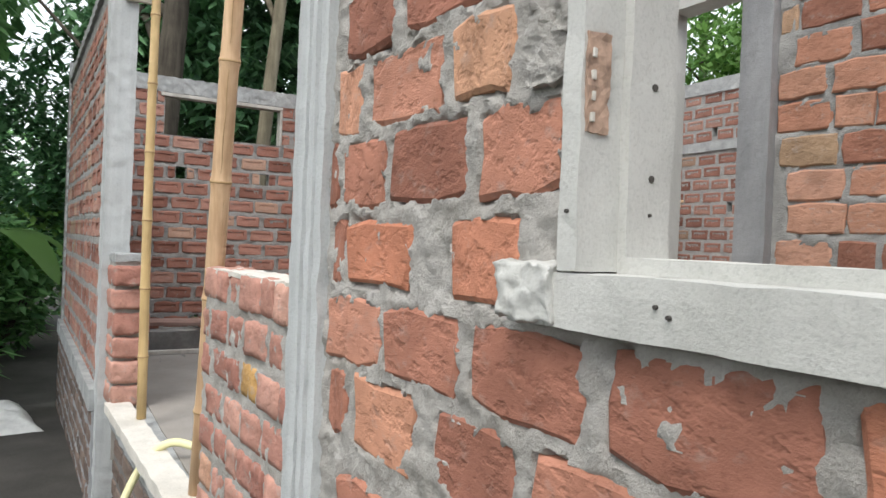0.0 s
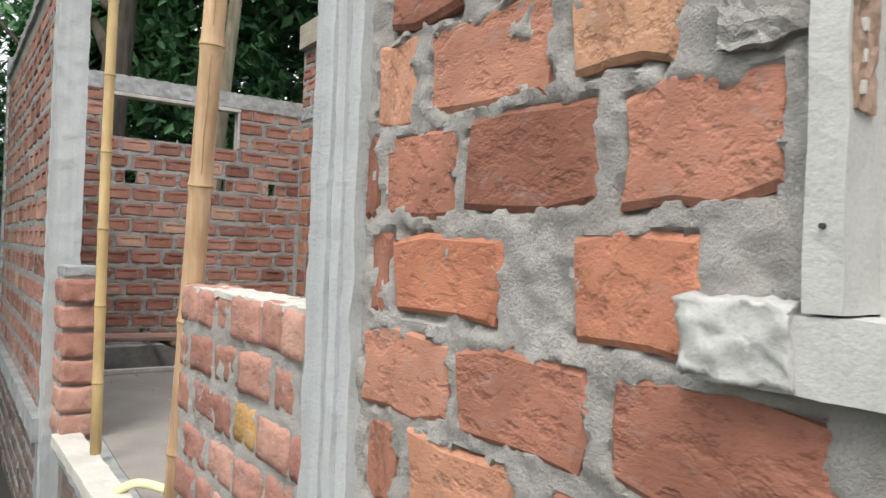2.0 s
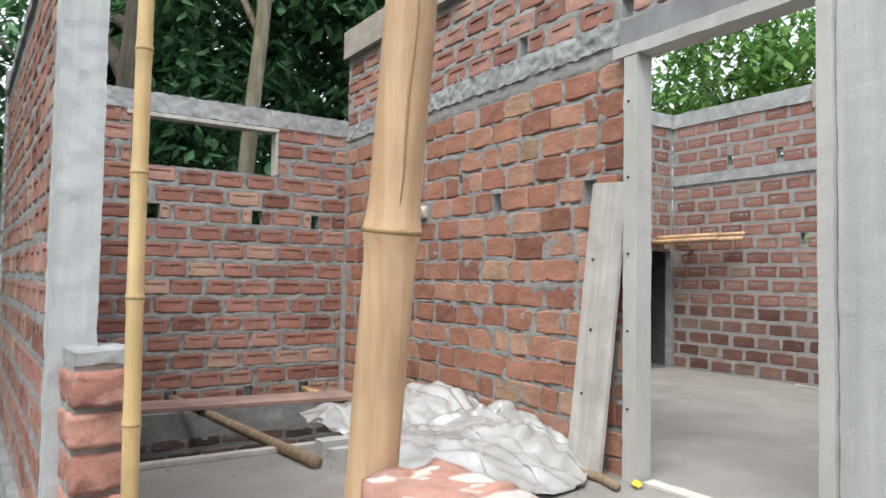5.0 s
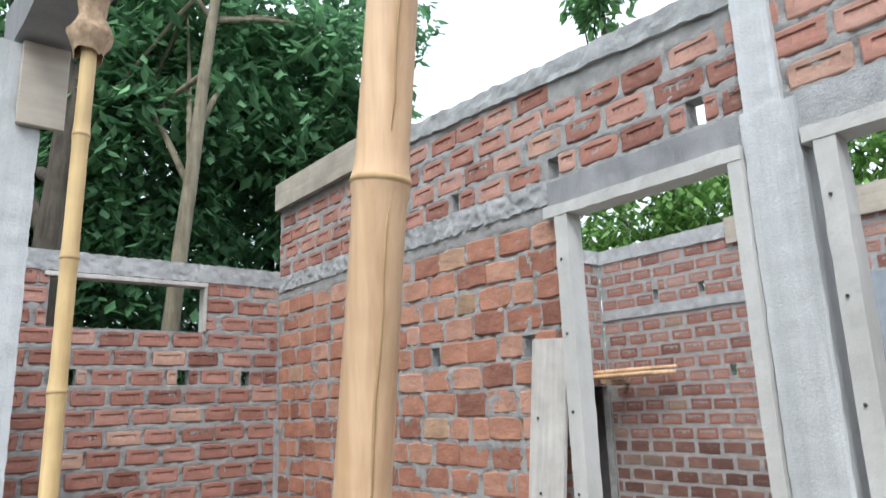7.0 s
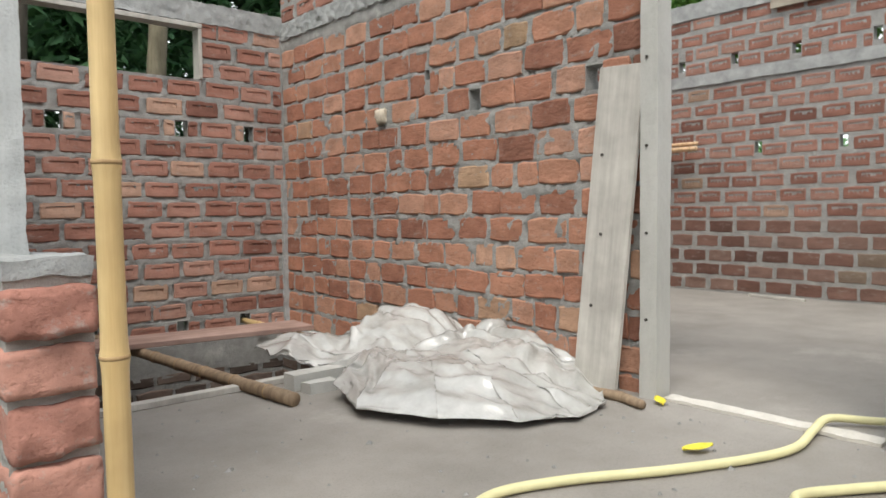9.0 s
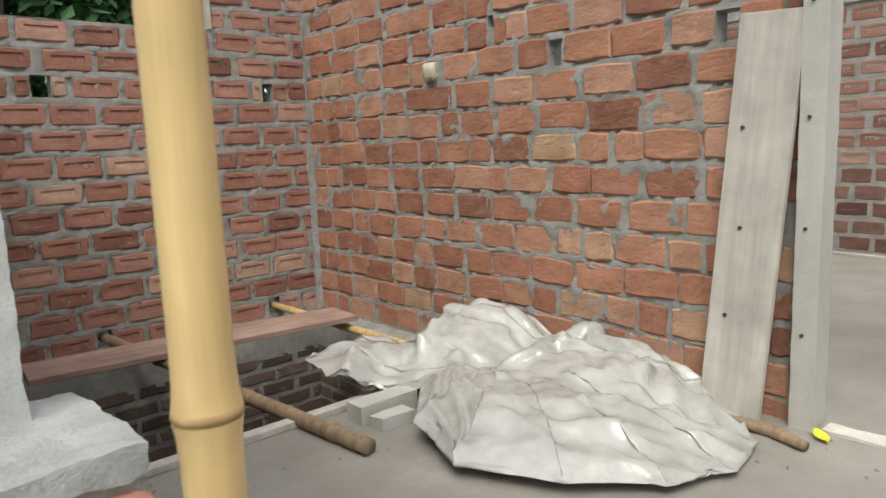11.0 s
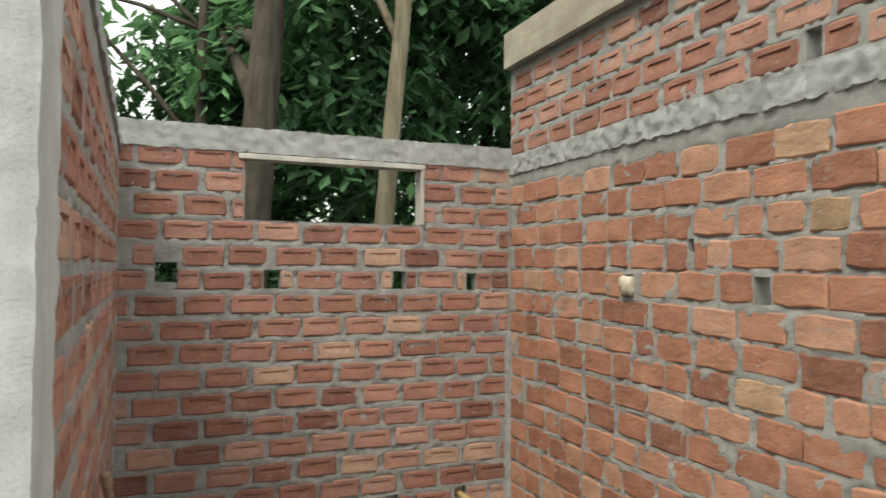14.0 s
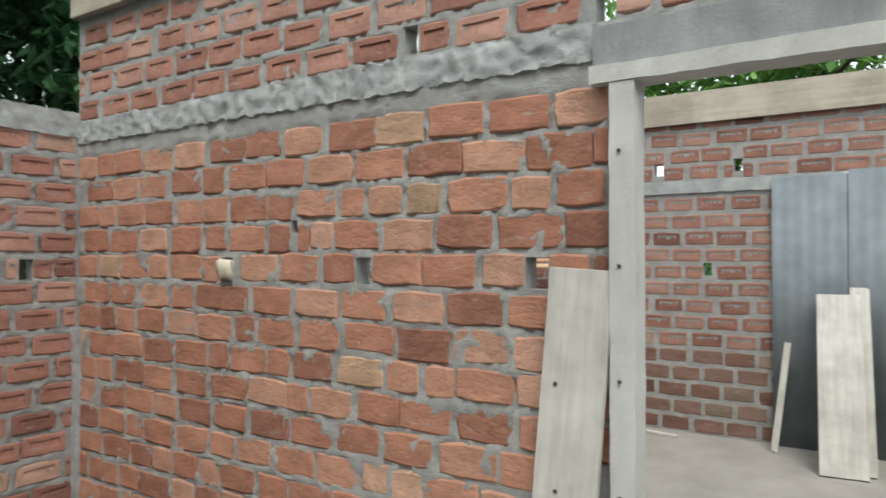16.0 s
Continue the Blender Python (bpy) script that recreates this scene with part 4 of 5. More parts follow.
def settle(pos, rest, steps):
    """Lets a slack sheet fall on the heap: stretch, shear and bend limits, floor, friction."""
    home, last = pos.copy(), pos.copy()
    links = []
    for di, dj, soft, give in ((1, 0, 0.5, 1.0), (0, 1, 0.5, 1.0), (1, 1, 0.3, 1.0), (1, -1, 0.3, 1.0), (4, 0, 0.2, 0.97), (0, 4, 0.2, 0.97)):
        for k in range(2 * max(di, abs(dj))) if max(di, abs(dj)) == 1 else range(1):
            count = pos.shape[0]
            ia = np.arange(count - di)
            ja = np.arange(max(0, -dj), count - max(0, dj))
            if max(di, abs(dj)) == 1:
                if di:
                    ia = ia[ia % 2 == k]
                else:
                    ja = ja[ja % 2 == k]
            a, b = np.ix_(ia, ja), np.ix_(ia + di, ja + dj)
            links.append((a, b, np.linalg.norm(rest[a] - rest[b], axis=-1) * give, soft))
    edge = np.zeros(pos.shape[:2], bool)
    edge[0], edge[-1], edge[:, 0], edge[:, -1] = True, True, True, True
    for step in range(steps):
        speed = (pos - last) * 0.88
        last = pos.copy()
        pos = pos + speed
        pos[..., 2] -= 0.0007
        for turn in range(3):
            for a, b, length, soft in links:
                d = pos[b] - pos[a]
                now = np.linalg.norm(d, axis=-1)
                d *= (soft * 0.5 * (now - length) / np.maximum(now, 1e-6))[..., None]
                pos[a] += d
                pos[b] -= d
        ground_z = heap(pos[..., 0], pos[..., 1]) + 0.008
        low = pos[..., 2] < ground_z
        pos[..., 2] = np.where(low, ground_z, pos[..., 2])
        for k in (0, 1):
            pos[..., k] = np.where(low, 0.6 * last[..., k] + 0.4 * pos[..., k], pos[..., k])
            pos[..., k] = np.where(edge, 0.8 * home[..., k] + 0.2 * pos[..., k], pos[..., k])
    return pos


GRID = 104
span = np.linspace(-1, 1, GRID)
ss, tt = np.meshgrid(span, span, indexing="ij")
dx, dy = ss * np.sqrt(1 - tt * tt / 2), tt * np.sqrt(1 - ss * ss / 2)
mid = Vector((1.76, -2.4))
start, slack = np.zeros((GRID, GRID, 3)), np.zeros((GRID, GRID, 3))
for i in range(GRID):
    for j in range(GRID):
        a = math.atan2(dy[i, j], dx[i, j]) % (2 * math.pi)
        p = mid.lerp(tarp_rim(a), math.hypot(dx[i, j], dy[i, j]))
        lift = noise.noise(Vector((p.x * 4, p.y * 2.6, 2))) * 0.1 + noise.noise(Vector((p.x * 9, p.y * 6, 5))) * 0.03
        start[i, j] = (p.x, p.y, lift)
        slack[i, j] = (p.x * 1.1, p.y * 1.1, 0)
start[..., 2] += heap(start[..., 0], start[..., 1]) + 0.09
slack[..., 2] = heap(start[..., 0], start[..., 1]) * 1.1
lying = settle(start, slack, 130)
for i in range(GRID):
    for j in range(GRID):
        x, y, z = lying[i, j]
        lying[i, j, 2] = max(0.008, z + creases(x, y, min(1.0, math.hypot(dx[i, j], dy[i, j])), math.atan2(dy[i, j], dx[i, j])) - 0.008)
tv = [tuple(v) for v in lying.reshape(-1, 3)]
tf = [(i * GRID + j, (i + 1) * GRID + j, (i + 1) * GRID + j + 1, i * GRID + j + 1) for i in range(GRID - 1) for j in range(GRID - 1)]
tagged(from_lists("plastic_sheet", tv, tf, M_TARP, None, "crumpled whitish plastic sheet over a heap on the floor", True), category="sheet")

# board leaning beside the doorway
bd = tagged(part("board", box_bm(-0.115, 0.115, -0.013, 0.013, 0.0, 1.48, 0.003), M_BOARD, None, "long cement-stained board leaning on the brick wall"), category="board", group="boards")
up = (Vector((2.262, -3.21, 1.475)) - Vector((2.165, -3.125, 0.0))).normalized()
thin = (Vector((-1, 0, 0)) - up * up.dot(Vector((-1, 0, 0)))).normalized()
bd.matrix_world = Matrix.Translation((2.165, -3.125, 0.004)) @ Matrix((thin.cross(up), thin, up)).transposed().to_4x4()
for y, z in ((0.05, 0.39), (0.06, 1.08), (0.03, 0.72)):
    bm = bmesh.new()
    bmesh.ops.create_cone(bm, segments=8, radius1=0.008, radius2=0.007, depth=0.01, cap_ends=True, matrix=pose(y, 0.013, z, 90, 0, 0))
    part("hole_stud", bm, M_NAIL, bd)
tube("wood_stick", [(2.1, -3.12, 0.022), (2.12, -3.3, 0.02), (2.07, -3.44, 0.022)], [0.02, 0.024, 0.018], M_POLE)
tagged(bpy.data.objects["wood_stick"], "short grey piece of wood on the floor by the door", "wood piece")
tagged(cast("threshold", (2.26, 2.345, -4.26, -3.42, 0.0, 0.014), M_STRIP, None, "pale lime strip across the doorway floor", 0.03, 0.004), kind="structure")


# ---- hose ----
hose_pts = [(-0.55, -4.75, -0.6), (-0.36, -4.55, -0.5), (-0.18, -4.35, -0.1), (-0.06, -4.42, 0.062), (0.12, -4.5, 0.03), (0.4, -4.2, 0.018), (0.75, -3.78, 0.018), (0.95, -3.66, 0.018), (1.2, -3.73, 0.018),
            (1.51, -3.9, 0.018), (1.8, -4.03, 0.018), (2.0, -4.08, 0.02), (2.2, -4.06, 0.03), (2.38, -4.05, 0.035), (2.5, -4.17, 0.025), (2.75, -4.5, 0.018), (3.0, -5.0, 0.018), (2.8, -5.5, 0.018)]
hose = tube("garden_hose", smooth_path(hose_pts, 8), 0.0155, M_HOSE, None, "pale yellow garden hose lying across the floor", 10)
tagged(hose, category="hose")
loop = [(2.2, -4.62, 0.018), (1.95, -4.46, 0.018), (1.75, -4.33, 0.018), (1.6, -4.25, 0.018), (1.52, -4.3, 0.018), (1.5, -4.42, 0.018), (1.58, -4.6, 0.018), (1.8, -4.85, 0.018), (2.0, -5.2, 0.018)]
tagged(tube("garden_hose", smooth_path(loop, 8), 0.0155, M_HOSE, None, "coil of pale yellow garden hose on the floor", 10), category="hose")


def fallen_leaf(x, y, turn, size):
    v, f = [], []
    for i in range(9):
        for j in range(5):
            s, w = i / 8, (j / 4 - 0.5)
            v.append(((s - 0.5) * size, w * size * 0.55 * math.sin(math.pi * min(1, s * 0.96 + 0.03)) ** 0.7, 0.004 + abs(w) * 0.02 + 0.012 * s * s))
    for i in range(8):
        for j in range(4):
            a = i * 5 + j
            f.append((a, a + 5, a + 6, a + 1))
    o = from_lists("fallen_leaf", v, f, M_YELLOW_LEAF, None, "fallen bright yellow leaf on the cement floor", True)
    o.matrix_world = pose(x, y, 0.003, 0, 0, turn)
    return tagged(o, category="leaf", group="fallen leaves")


fallen_leaf(2.2, -3.44, 50, 0.085)
fallen_leaf(1.77, -3.85, -35, 0.11)

# pebbles and mortar crumbs on the floor
rng = random.Random(8)
cvs, cfs = [], []
for k in range(260):
    x, y = rng.uniform(0.2, 2.25), rng.uniform(-4.9, -2.0)
    s = rng.uniform(0.003, 0.011) * (1 if rng.random() < 0.9 else 1.7)
    first = len(cvs)
    cvs += [(x + s * math.cos(a) * rng.uniform(0.7, 1.2), y + s * math.sin(a) * rng.uniform(0.7, 1.2), 0.0) for a in (0, 1.57, 3.14, 4.71)] + [(x, y, s * 0.8)]
    cfs += [(first + i, first + (i + 1) % 4, first + 4) for i in range(4)]
tagged(from_lists("crumbs", cvs, cfs, M_MORTAR, None, "scattered mortar crumbs on the floor"), kind="stuff")

tagged(cast("corner_mortar", (2.262, 2.3, -0.035, 0.0, -0.07, 1.1), M_BAND, None, "mortar fillet in the wall corner", 0.02, 0.008, 0.04), kind="structure")

# stone plug in a putlog hole
v, f = rough_box(2.27, 2.33, -1.385, -1.3, 1.415, 1.505, 0.02, 0.016, 0.04)
tagged(from_lists("stone", v, f, M_STONE, None, "pale stone plugging a putlog hole", True), category="stone")

# ---- things in the room ----
sheet = empty("steel_sheet", pose(6.19, -3.82, 0), "grey-blue corrugated steel sheets standing against the room wall", "steel sheet")
for y0, z1, x in ((-0.02, 2.17, 0.0), (-0.56, 2.2, -0.012)):
    cs, cfc = [], []
    for i in range(97):
        for z in (0.0, z1):
            cs += [(x + 0.0018 * math.sin(i * 0.39), y0 + i * 0.006, z), (x + 0.0025 + 0.0018 * math.sin(i * 0.39), y0 + i * 0.006, z)]
    for i in range(96):
        k = i * 4
        cfc += [(k, k + 2, k + 6, k + 4), (k + 1, k + 5, k + 7, k + 3), (k + 2, k + 3, k + 7, k + 6), (k, k + 4, k + 5, k + 1)]
    from_lists("panel", cs, cfc, M_SHEET, sheet, "", True)
for x0, y0, x1, y1, w, h, lean, label in ((5.5, -3.8, 0, 0, 0.3, 1.38, 27.5, "pale plank leaning against the steel sheet"), (5.62, -3.93, 0, 0, 0.13, 1.4, 24, "narrow pale plank leaning against the steel sheet")):
    b2 = tagged(part("board", box_bm(-0.014, 0.014, -w / 2, w / 2, 0.0, h, 0.003), M_BOARD, None, label), category="board", group="boards")
    b2.matrix_world = pose(x0, y0, 0.006, 0, lean, 6)
st = tagged(part("batten", box_bm(-0.012, 0.012, -0.025, 0.025, 0, 0.88, 0.003), M_BOARD, None, "thin pale batten leaning in the room"), category="batten")
st.matrix_world = pose(5.97, -3.3, 0.004, 5, 15.5, 0)
fs = tagged(part("batten", box_bm(-0.02, 0.02, -0.27, 0.27, 0, 0.025, 0.003), M_BOARD, None, "short pale batten on the room floor"), category="batten")
fs.matrix_world = pose(6.03, -2.28, 0.001, 0, 0, -8)
for k, (x, z, y1, r) in enumerate(((5.95, 1.42, -1.5, 0.026), (6.02, 1.43, -1.35, 0.024), (5.98, 1.475, -1.2, 0.025), (5.88, 1.425, -1.25, 0.024), (6.06, 1.48, -1.45, 0.022))):
    bamboo("bamboo_pole", (x, -0.44, z), (x + 0.05, y1, z + 0.012), r, 0.3, M_BAMBOO_PALE, "pale bamboo pole stacked on a wall shelf", "shelf poles", 0.1 + 0.04 * k)
tagged(cast("pole_bracket", (5.8, 6.24, -0.75, -0.69, 1.345, 1.395), M_POLE, None, "rough timber bracket under the poles", 0.05, 0.004), category="bracket")
tagged(part("form_board", box_bm(6.19, 6.215, -4.8, -2.12, 2.68, 2.95, 0.003), M_FORM, None, "long beige formwork board along the room wall top"), category="formwork")
# ---- outside ----
sv, sf = rough_box(-0.3, 0.3, -0.55, 0.55, 0.0, 0.16, 0.05, 0.05, 0.3)
sack = tagged(from_lists("cement_sack", [(x * (1 - 0.4 * (z / 0.16) ** 2), y * (1 - 0.3 * (z / 0.16) ** 2), z) for x, y, z in sv], sf, M_SACK, None, "white cement sack lying by the plinth", True), category="sack")
sack.matrix_world = pose(-0.8, -0.6, -0.8, 0, 0, 10)


def leaves(centre, radii, count, size, rng, hang=0.35, gap=0.35, scale=0.9):
    """Small folded leaves filling an uneven, open crown."""
    verts, faces = [], []
    seed = Vector((rng.uniform(0, 50), rng.uniform(0, 50), rng.uniform(0, 50)))
    made = tries = 0
    while made < count and tries < count * 8:
        tries += 1
        d = Vector((rng.gauss(0, 1), rng.gauss(0, 1), rng.gauss(0, 1))).normalized() * rng.random() ** 0.42
        p = Vector((centre[0] + d.x * radii[0], centre[1] + d.y * radii[1], centre[2] + d.z * radii[2]))
        if noise.noise(p * scale + seed) + 0.35 * noise.noise(p * scale * 3 + seed) < gap - 0.5:
            continue
        a, L = rng.uniform(0, 2 * math.pi), size * rng.uniform(0.5, 1.45)
        out = Vector((math.cos(a), math.sin(a), rng.uniform(-1.0, 0.35) - hang)).normalized()
        side = out.cross(Vector((rng.uniform(-0.4, 0.4), rng.uniform(-0.4, 0.4), 1))).normalized() * L * 0.21
        fold = out.cross(side).normalized() * L * 0.05
        k = len(verts)
        verts += [p, p + out * L * 0.45 + side + fold, p + out * L, p + out * L * 0.45 - side + fold]
        faces += [(k, k + 1, k + 2), (k, k + 2, k + 3)]
        made += 1
    return verts, faces


def tree(base, top, r0, crowns, mat, bark, label, seed, leaf=0.25, name="tree"):
    rng = random.Random(seed)
    t = empty(name, Matrix.Translation(base), label, "tree")
    b = Vector(base)
    pts, rad = [], []
    for k in range(13):
        s = k / 12
        pts.append((Vector(top) - b) * s + Vector((noise.noise(Vector((s * 4, seed, 0))), noise.noise(Vector((s * 4, 0, seed))), 0)) * 0.1 * s)
        rad.append(r0 * (1 - 0.6 * s) * (1 + 0.35 * max(0, 0.12 - s) / 0.12))
    tube("trunk", pts, rad, bark, t, "", 12)
    for c, radii, count in crowns:
        for q in range(4):
            s = rng.uniform(0.45, 0.95)
            st = pts[int(s * 12)]
            en = Vector(c) - b + Vector((rng.uniform(-0.7, 0.7) * radii[0], rng.uniform(-0.7, 0.7) * radii[1], rng.uniform(-0.2, 0.6) * radii[2]))
            mids = [st.lerp(en, f) + Vector((0, 0, 0.25 * math.sin(f * 3.14))) for f in (0, 0.25, 0.5, 0.75, 1)]
            tube("limb", mids, [rad[int(s * 12)] * f for f in (0.6, 0.48, 0.36, 0.24, 0.1)], bark, t, "", 8)
    vs, fs = [], []
    for c, radii, count in crowns:
        v, f = leaves([c[i] - b[i] for i in range(3)], radii, count, leaf, rng)
        k = len(vs)
        vs += v
        fs += [tuple(i + k for i in q) for q in f]
    from_lists("crown", vs, fs, mat, t, "dense hanging leaves")
    return t


tree((1.78, 2.0, -0.75), (2.55, 2.2, 8.2), 0.115, [((2.4, 3.9, 6.2), (1.9, 1.5, 2.6), 10000), ((4.7, 3.4, 6.2), (1.5, 1.3, 2.3), 5500), ((2.0, 4.6, 3.8), (1.9, 1.2, 1.5), 5000)], M_LEAF, M_BARK_PALE, "tall leafy tree with a slender pale trunk", 3)
tree((0.7, 3.0, -0.75), (1.35, 3.4, 8.5), 0.24, [((1.3, 5.3, 6.6), (1.6, 1.4, 2.5), 5500), ((1.1, 5.6, 4.0), (1.7, 1.2, 1.5), 3600)], M_LEAF, M_BARK, "large dark tree with a thick trunk", 5)
tree((0.35, 4.2, -0.75), (0.5, 4.4, 8.0), 0.09, [((-1.7, 6.6, 5.6), (1.4, 1.4, 2.0), 900)], M_LEAF_MID, M_BARK, "slim tree behind the building", 7, 0.36)
tree((4.4, 5.0, -0.75), (4.7, 5.2, 8.2), 0.14, [((4.6, 4.6, 4.4), (2.0, 1.6, 2.2), 8000), ((7.0, 4.6, 8.7), (0.9, 0.8, 0.75), 420)], M_LEAF, M_BARK, "leafy tree behind the building corner", 9)
tree((-2.6, 5.5, -0.75), (-2.2, 5.8, 7.0), 0.14, [((-2.5, 5.2, 4.6), (1.7, 1.8, 1.9), 2300)], M_LEAF_MID, M_BARK, "leafy tree beside the building", 11, 0.32)
# crown added to shade the end of the left wall, mostly out of view
tree((-3.4, 1.4, -0.75), (-2.9, 1.2, 5.0), 0.12, [((-2.2, 0.9, 4.0), (1.6, 2.0, 1.1), 3200)], M_LEAF_MID, M_BARK, "leafy tree added over the plot to shade the side wall", 17, 0.34)
# unseen tree, added to darken the left wall and the ground beside it
tree((-4.8, -1.8, -0.75), (-4.4, -1.6, 5.0), 0.16, [((-4.0, -1.5, 4.4), (1.9, 3.2, 1.6), 7500)], M_LEAF_MID, M_BARK, "broad leafy tree added out of view to shade the street side", 19, 0.3)
tree((11.8, 3.1, -0.75), (11.9, 3.2, 10.5), 0.13, [((11.8, 3.1, 10.6), (0.9, 0.9, 1.1), 900)], M_LEAF_MID, M_BARK, "tall thin tree far behind the room", 20, 0.3)
tree((9.4, 0.4, -0.75), (9.5, 0.4, 5.2), 0.13, [((9.3, 0.4, 3.9), (1.7, 2.3, 1.5), 6500)], M_LEAF_LIGHT, M_BARK, "light green tree behind the room wall", 13, 0.2)
tree((9.8, -3.4, -0.75), (9.8, -3.4, 5.0), 0.13, [((9.8, -3.2, 3.7), (1.6, 2.2, 1.4), 5500)], M_LEAF_LIGHT, M_BARK, "light green tree behind the room wall", 15, 0.2)


def shrub(base, radii, count, mat, label, seed, leaf=0.2):
    rng = random.Random(seed)
    t = empty("shrub", Matrix.Translation(base), label, "shrub", "shrubs beside the plinth")
    for k in range(7):
        a = rng.uniform(0, 6.28)
        tip = Vector((math.cos(a) * radii[0] * 0.7, math.sin(a) * radii[1] * 0.7, radii[2] * rng.uniform(0.8, 1.6)))
        tube("stem", [(0, 0, -0.05), tip * 0.5 + Vector((0, 0, 0.1)), tip], [0.018, 0.012, 0.005], M_BARK, t, "", 6)
    v, f = leaves((0, 0, radii[2]), radii, count, leaf, rng, 0.1, 0.3, 1.6)
    from_lists("crown", v, f, mat, t, "loose green leaves")


shrub((-1.35, 0.9, -0.8), (0.6, 0.9, 0.7), 2200, M_LEAF_MID, "low green shrub beside the plinth", 21)
shrub((-0.95, 3.2, -0.8), (0.6, 1.0, 0.95), 2400, M_LEAF_MID, "green shrub behind the corner", 22)
shrub((-2.3, 3.0, -0.8), (0.9, 1.2, 1.1), 2600, M_LEAF, "dark green shrub beside the building", 23)
shrub((-1.0, 6.5, -0.8), (1.5, 1.2, 1.3), 3000, M_LEAF_LIGHT, "light green shrub in the garden", 24)
shrub((1.2, 6.3, -0.8), (3.4, 0.9, 2.7), 26000, M_LEAF, "dark green hedge behind the far wall", 25)
shrub((5.2, 7.0, -0.8), (2.4, 0.9, 2.7), 9000, M_LEAF, "dark green hedge behind the far wall", 26)
shrub((-4.0, 8.0, -0.8), (2.2, 1.5, 2.2), 4500, M_LEAF_MID, "tall green bush in the garden", 27)


def banana(base, seed, lengths):
    rng = random.Random(seed)
    t = empty("banana_plant", Matrix.Translation(base), "banana plant with broad drooping leaves", "banana plant")
    tube("stalk", [(0, 0, 0), (0.02, 0.02, 0.8), (0.03, 0.05, 1.5)], [0.1, 0.085, 0.05], M_LEAF_LIGHT, t, "", 10)
    for k, L in enumerate(lengths):
        a = k * 2.39 + rng.uniform(-0.2, 0.2)
        v, f = [], []
        for i in range(15):
            s = i / 14
            out, up = L * (s - 0.12 * s * s), L * (0.75 * s - 1.0 * s * s)
            w = 0.2 * L ** 0.5 * math.sin(math.pi * min(1, 0.05 + s * 0.95)) ** 0.6
            for j in (-1, 0, 1):
                q = Vector((out * math.cos(a) - j * w * math.sin(a), out * math.sin(a) + j * w * math.cos(a), 1.45 + up + (0 if j == 0 else 0.05 - 0.1 * s)))
                v.append(q)
        for i in range(14):
            for j in range(2):
                c = i * 3 + j
                f.append((c, c + 3, c + 4, c + 1))
        from_lists("leaf", v, f, M_LEAF_LIGHT, t, "", True)


banana((-1.15, 1.7, -0.8), 31, (1.3, 1.5, 1.2, 1.4, 1.1, 1.3))
banana((-2.0, 4.6, -0.8), 32, (1.5, 1.6, 1.3, 1.5, 1.2))

# far woods round the plot
rng = random.Random(77)
wv, wf = [], []
for k in range(46):
    a = k / 46 * 2 * math.pi
    d = rng.uniform(24, 36)
    if 3.6 < a < 5.6:
        d += 6
    v, f = leaves((d * math.cos(a), d * math.sin(a), rng.uniform(1.0, 2.6)), (4.2, 4.2, rng.uniform(2.6, 4.2)), 900, 0.75, rng, 0.2, 0.2, 0.4)
    c = len(wv)
    wv += v
    wf += [tuple(i + c for i in q) for q in f]
tagged(from_lists("far_woods", wv, wf, M_LEAF_MID, None, "distant green trees round the plot"), kind="stuff")

# ---- bricks, laid last ----
FROG = brick_set(0.242, 0.115, 0.1, True, M_RED, 8, 0.0035)
FROG_THIN = brick_set(0.24, 0.112, 0.09, True, M_RED, 8, 0.0035)
PLAIN = brick_set(0.252, 0.128, 0.099, False, M_ORANGE, 10, 0.006, 0.08)
NEAR = brick_set(0.238, 0.12, 0.105, False, M_NEAR, 9, 0.008, 0.14)
CHIPPED = worn_set(0.155, 0.088, 0.122, M_PINK, 7)
ROOMS = brick_set(0.238, 0.114, 0.093, True, M_ROOM_SHADED, 8, 0.0035)
DAMP = brick_set(0.238, 0.114, 0.093, False, M_DAMP, 8, 0.005)
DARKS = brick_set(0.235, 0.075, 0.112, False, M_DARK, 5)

lay(far_wall, FAR_PLAN, 0.085, FROG_THIN, 11)
lay(left_wall, LEFT_PLAN, 0.1, brick_set(BL, BH, 0.105, True, M_RED, 6, 0.004), 12)
lay(inner_wall, INNER_PLAN, 0.095, PLAIN, 13, 300, lambda s: s[0], M_ORANGE_I, 1.8, 0.007)
lay(inner_wall, UPPER_PLAN, 0.095, FROG, 14, 120, lambda s: s[0], M_RED_I)
lay(front_wall, FRONT_PLAN, 0.1, NEAR, 15, 300, None, None, 1.6, 0.006)
lay(front_wall, NEAR_PLAN, 0.1, NEAR, 28, 300, None, None, 0.9, 0.006)
lay(front_wall, BRIGHT_PLAN, 0.1, brick_set(0.238, 0.12, 0.105, False, M_BRIGHT, 4, 0.008, 0.12), 32, 300, None, None, 0.9, 0.006)
lay(front_wall, PALE_PLAN, 0.1, brick_set(0.238, 0.12, 0.105, False, M_PALE, 4, 0.012), 29, 300, None, None, 0.9, 0.006)


def by_door(s):
    return abs(s[0] - 1.9)


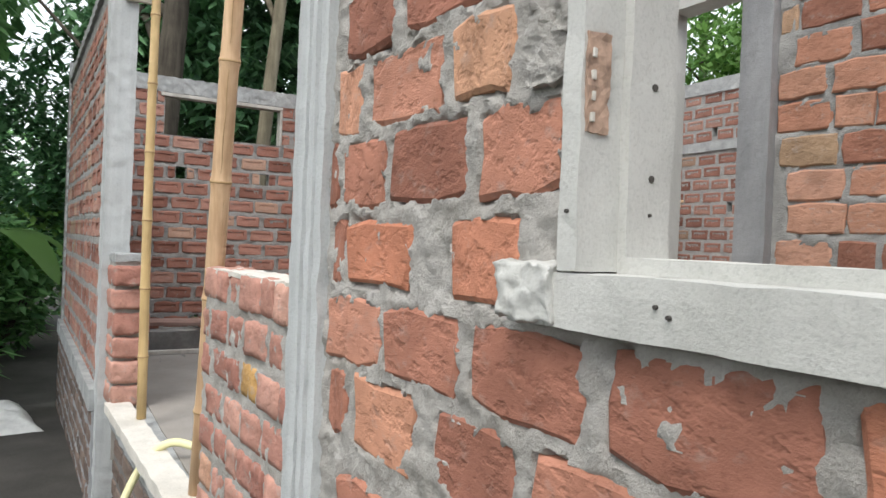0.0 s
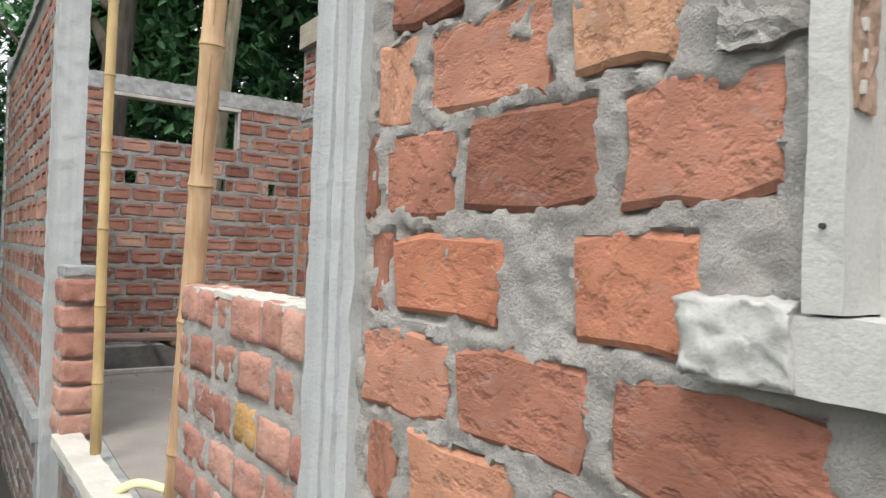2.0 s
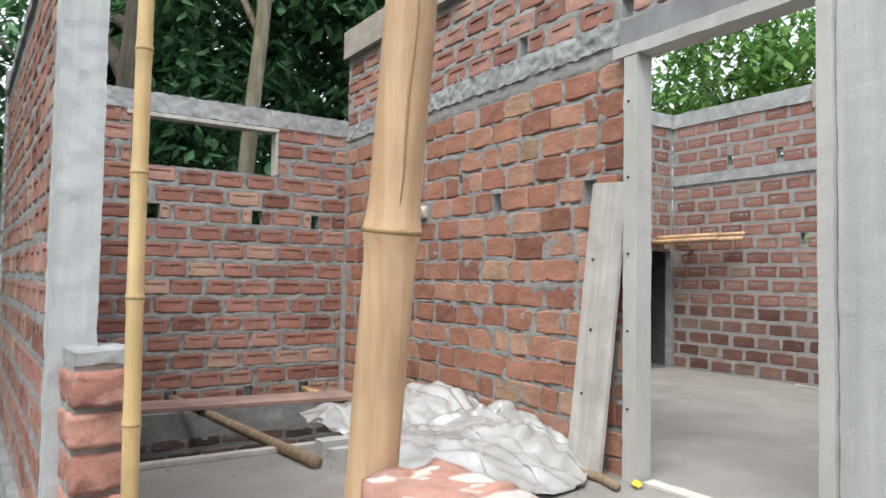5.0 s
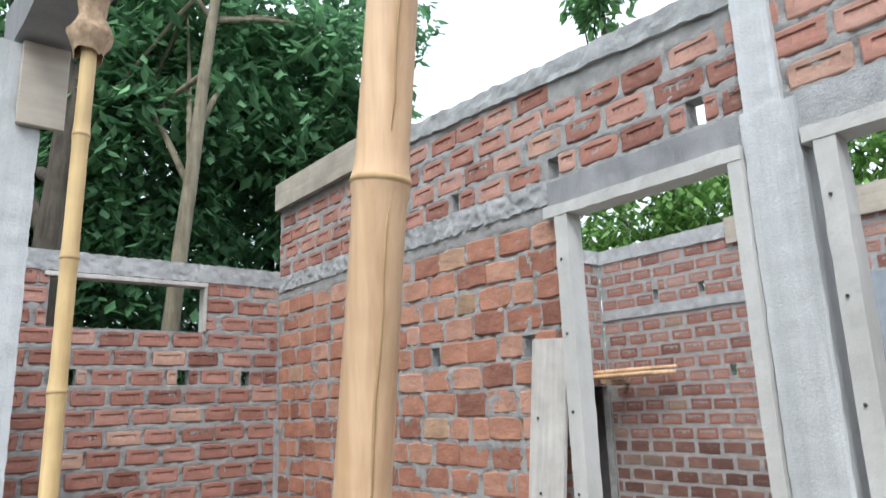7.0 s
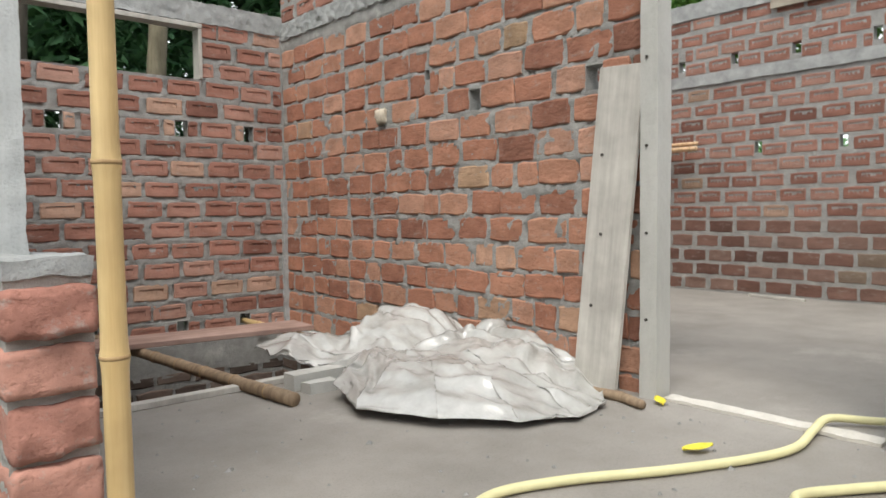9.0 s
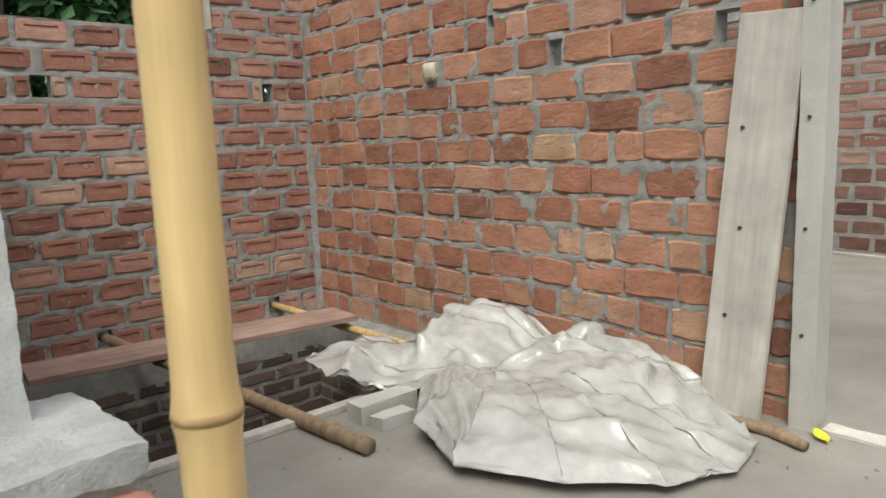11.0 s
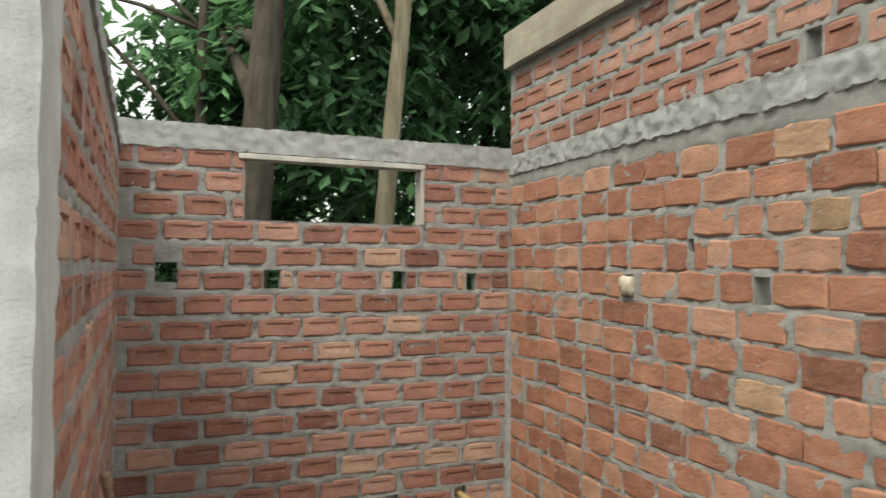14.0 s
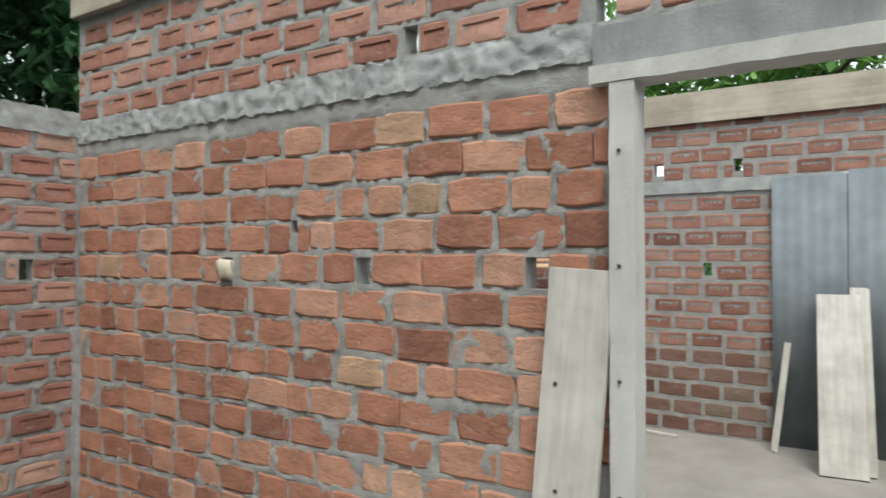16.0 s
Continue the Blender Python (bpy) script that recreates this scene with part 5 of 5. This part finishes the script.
lay(room_wall, courses(0.02, 6.1, 0.02, 0.72, 0.238, 0.114, PITCH, COURSE, room_holes, 30), 0.09, DAMP, 30, 120, by_door, M_DAMP_I)
lay(room_wall, courses(0.02, 6.1, 0.02 + 5 * COURSE, 2.06, 0.238, 0.114, PITCH, COURSE, room_holes, 16), 0.09, ROOMS, 16, 300, by_door, M_ROOM_SHADED_I)
lay(room_wall, courses(0.02, 6.1, 2.2, 2.76, 0.238, 0.114, PITCH, COURSE, room_holes, 17), 0.09, ROOMS, 17, 60, by_door, M_ROOM_SHADED_I)
lay(side_wall, courses(0.02, 3.8, 0.02, 2.76, 0.238, 0.114, PITCH, COURSE, [SIDE_DOOR], 18), 0.09, ROOMS, 18, 0, None, M_ROOM_SHADED_I)
lay(par_b, courses(0.088, 0.845, 0.022, 0.79, 0.15, 0.083, 0.172, 0.1085, [], 19, None, 0.02, 0.45), 0.11, CHIPPED, 19, 300, None, None, 2.5, 0.01)
PIER = [(-1.549 + 0.005 * ((k * 7) % 3 - 1), 0.062 + 0.1165 * k, 1.355 + 0.02 * (k % 2)) for k in range(6)]
lay(par_a, PIER, 0.16, worn_set(0.205, 0.102, 0.17, M_PINK, 6, 0.008), 20, 300, None, None, 2.5, 0.008)
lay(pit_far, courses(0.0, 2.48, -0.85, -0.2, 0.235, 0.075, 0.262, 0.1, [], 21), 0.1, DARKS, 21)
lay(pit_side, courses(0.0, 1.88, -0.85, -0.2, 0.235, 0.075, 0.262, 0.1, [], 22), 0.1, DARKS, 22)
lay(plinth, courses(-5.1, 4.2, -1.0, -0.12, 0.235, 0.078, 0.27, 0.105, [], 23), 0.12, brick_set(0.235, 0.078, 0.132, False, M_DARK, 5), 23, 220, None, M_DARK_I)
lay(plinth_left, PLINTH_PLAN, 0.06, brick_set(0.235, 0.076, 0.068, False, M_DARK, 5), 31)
lay(end_wall, courses(0.02, 3.8, 0.02, 2.76, 0.238, 0.114, PITCH, COURSE, [], 24), 0.09, ROOMS, 24, 0, None, M_ROOM_SHADED_I)
lay(back_wall, courses(0.02, 2.38, 0.02, 2.76, 0.252, 0.128, PITCH, COURSE, [], 25), 0.09, PLAIN, 25, 0, None, M_ORANGE_I)
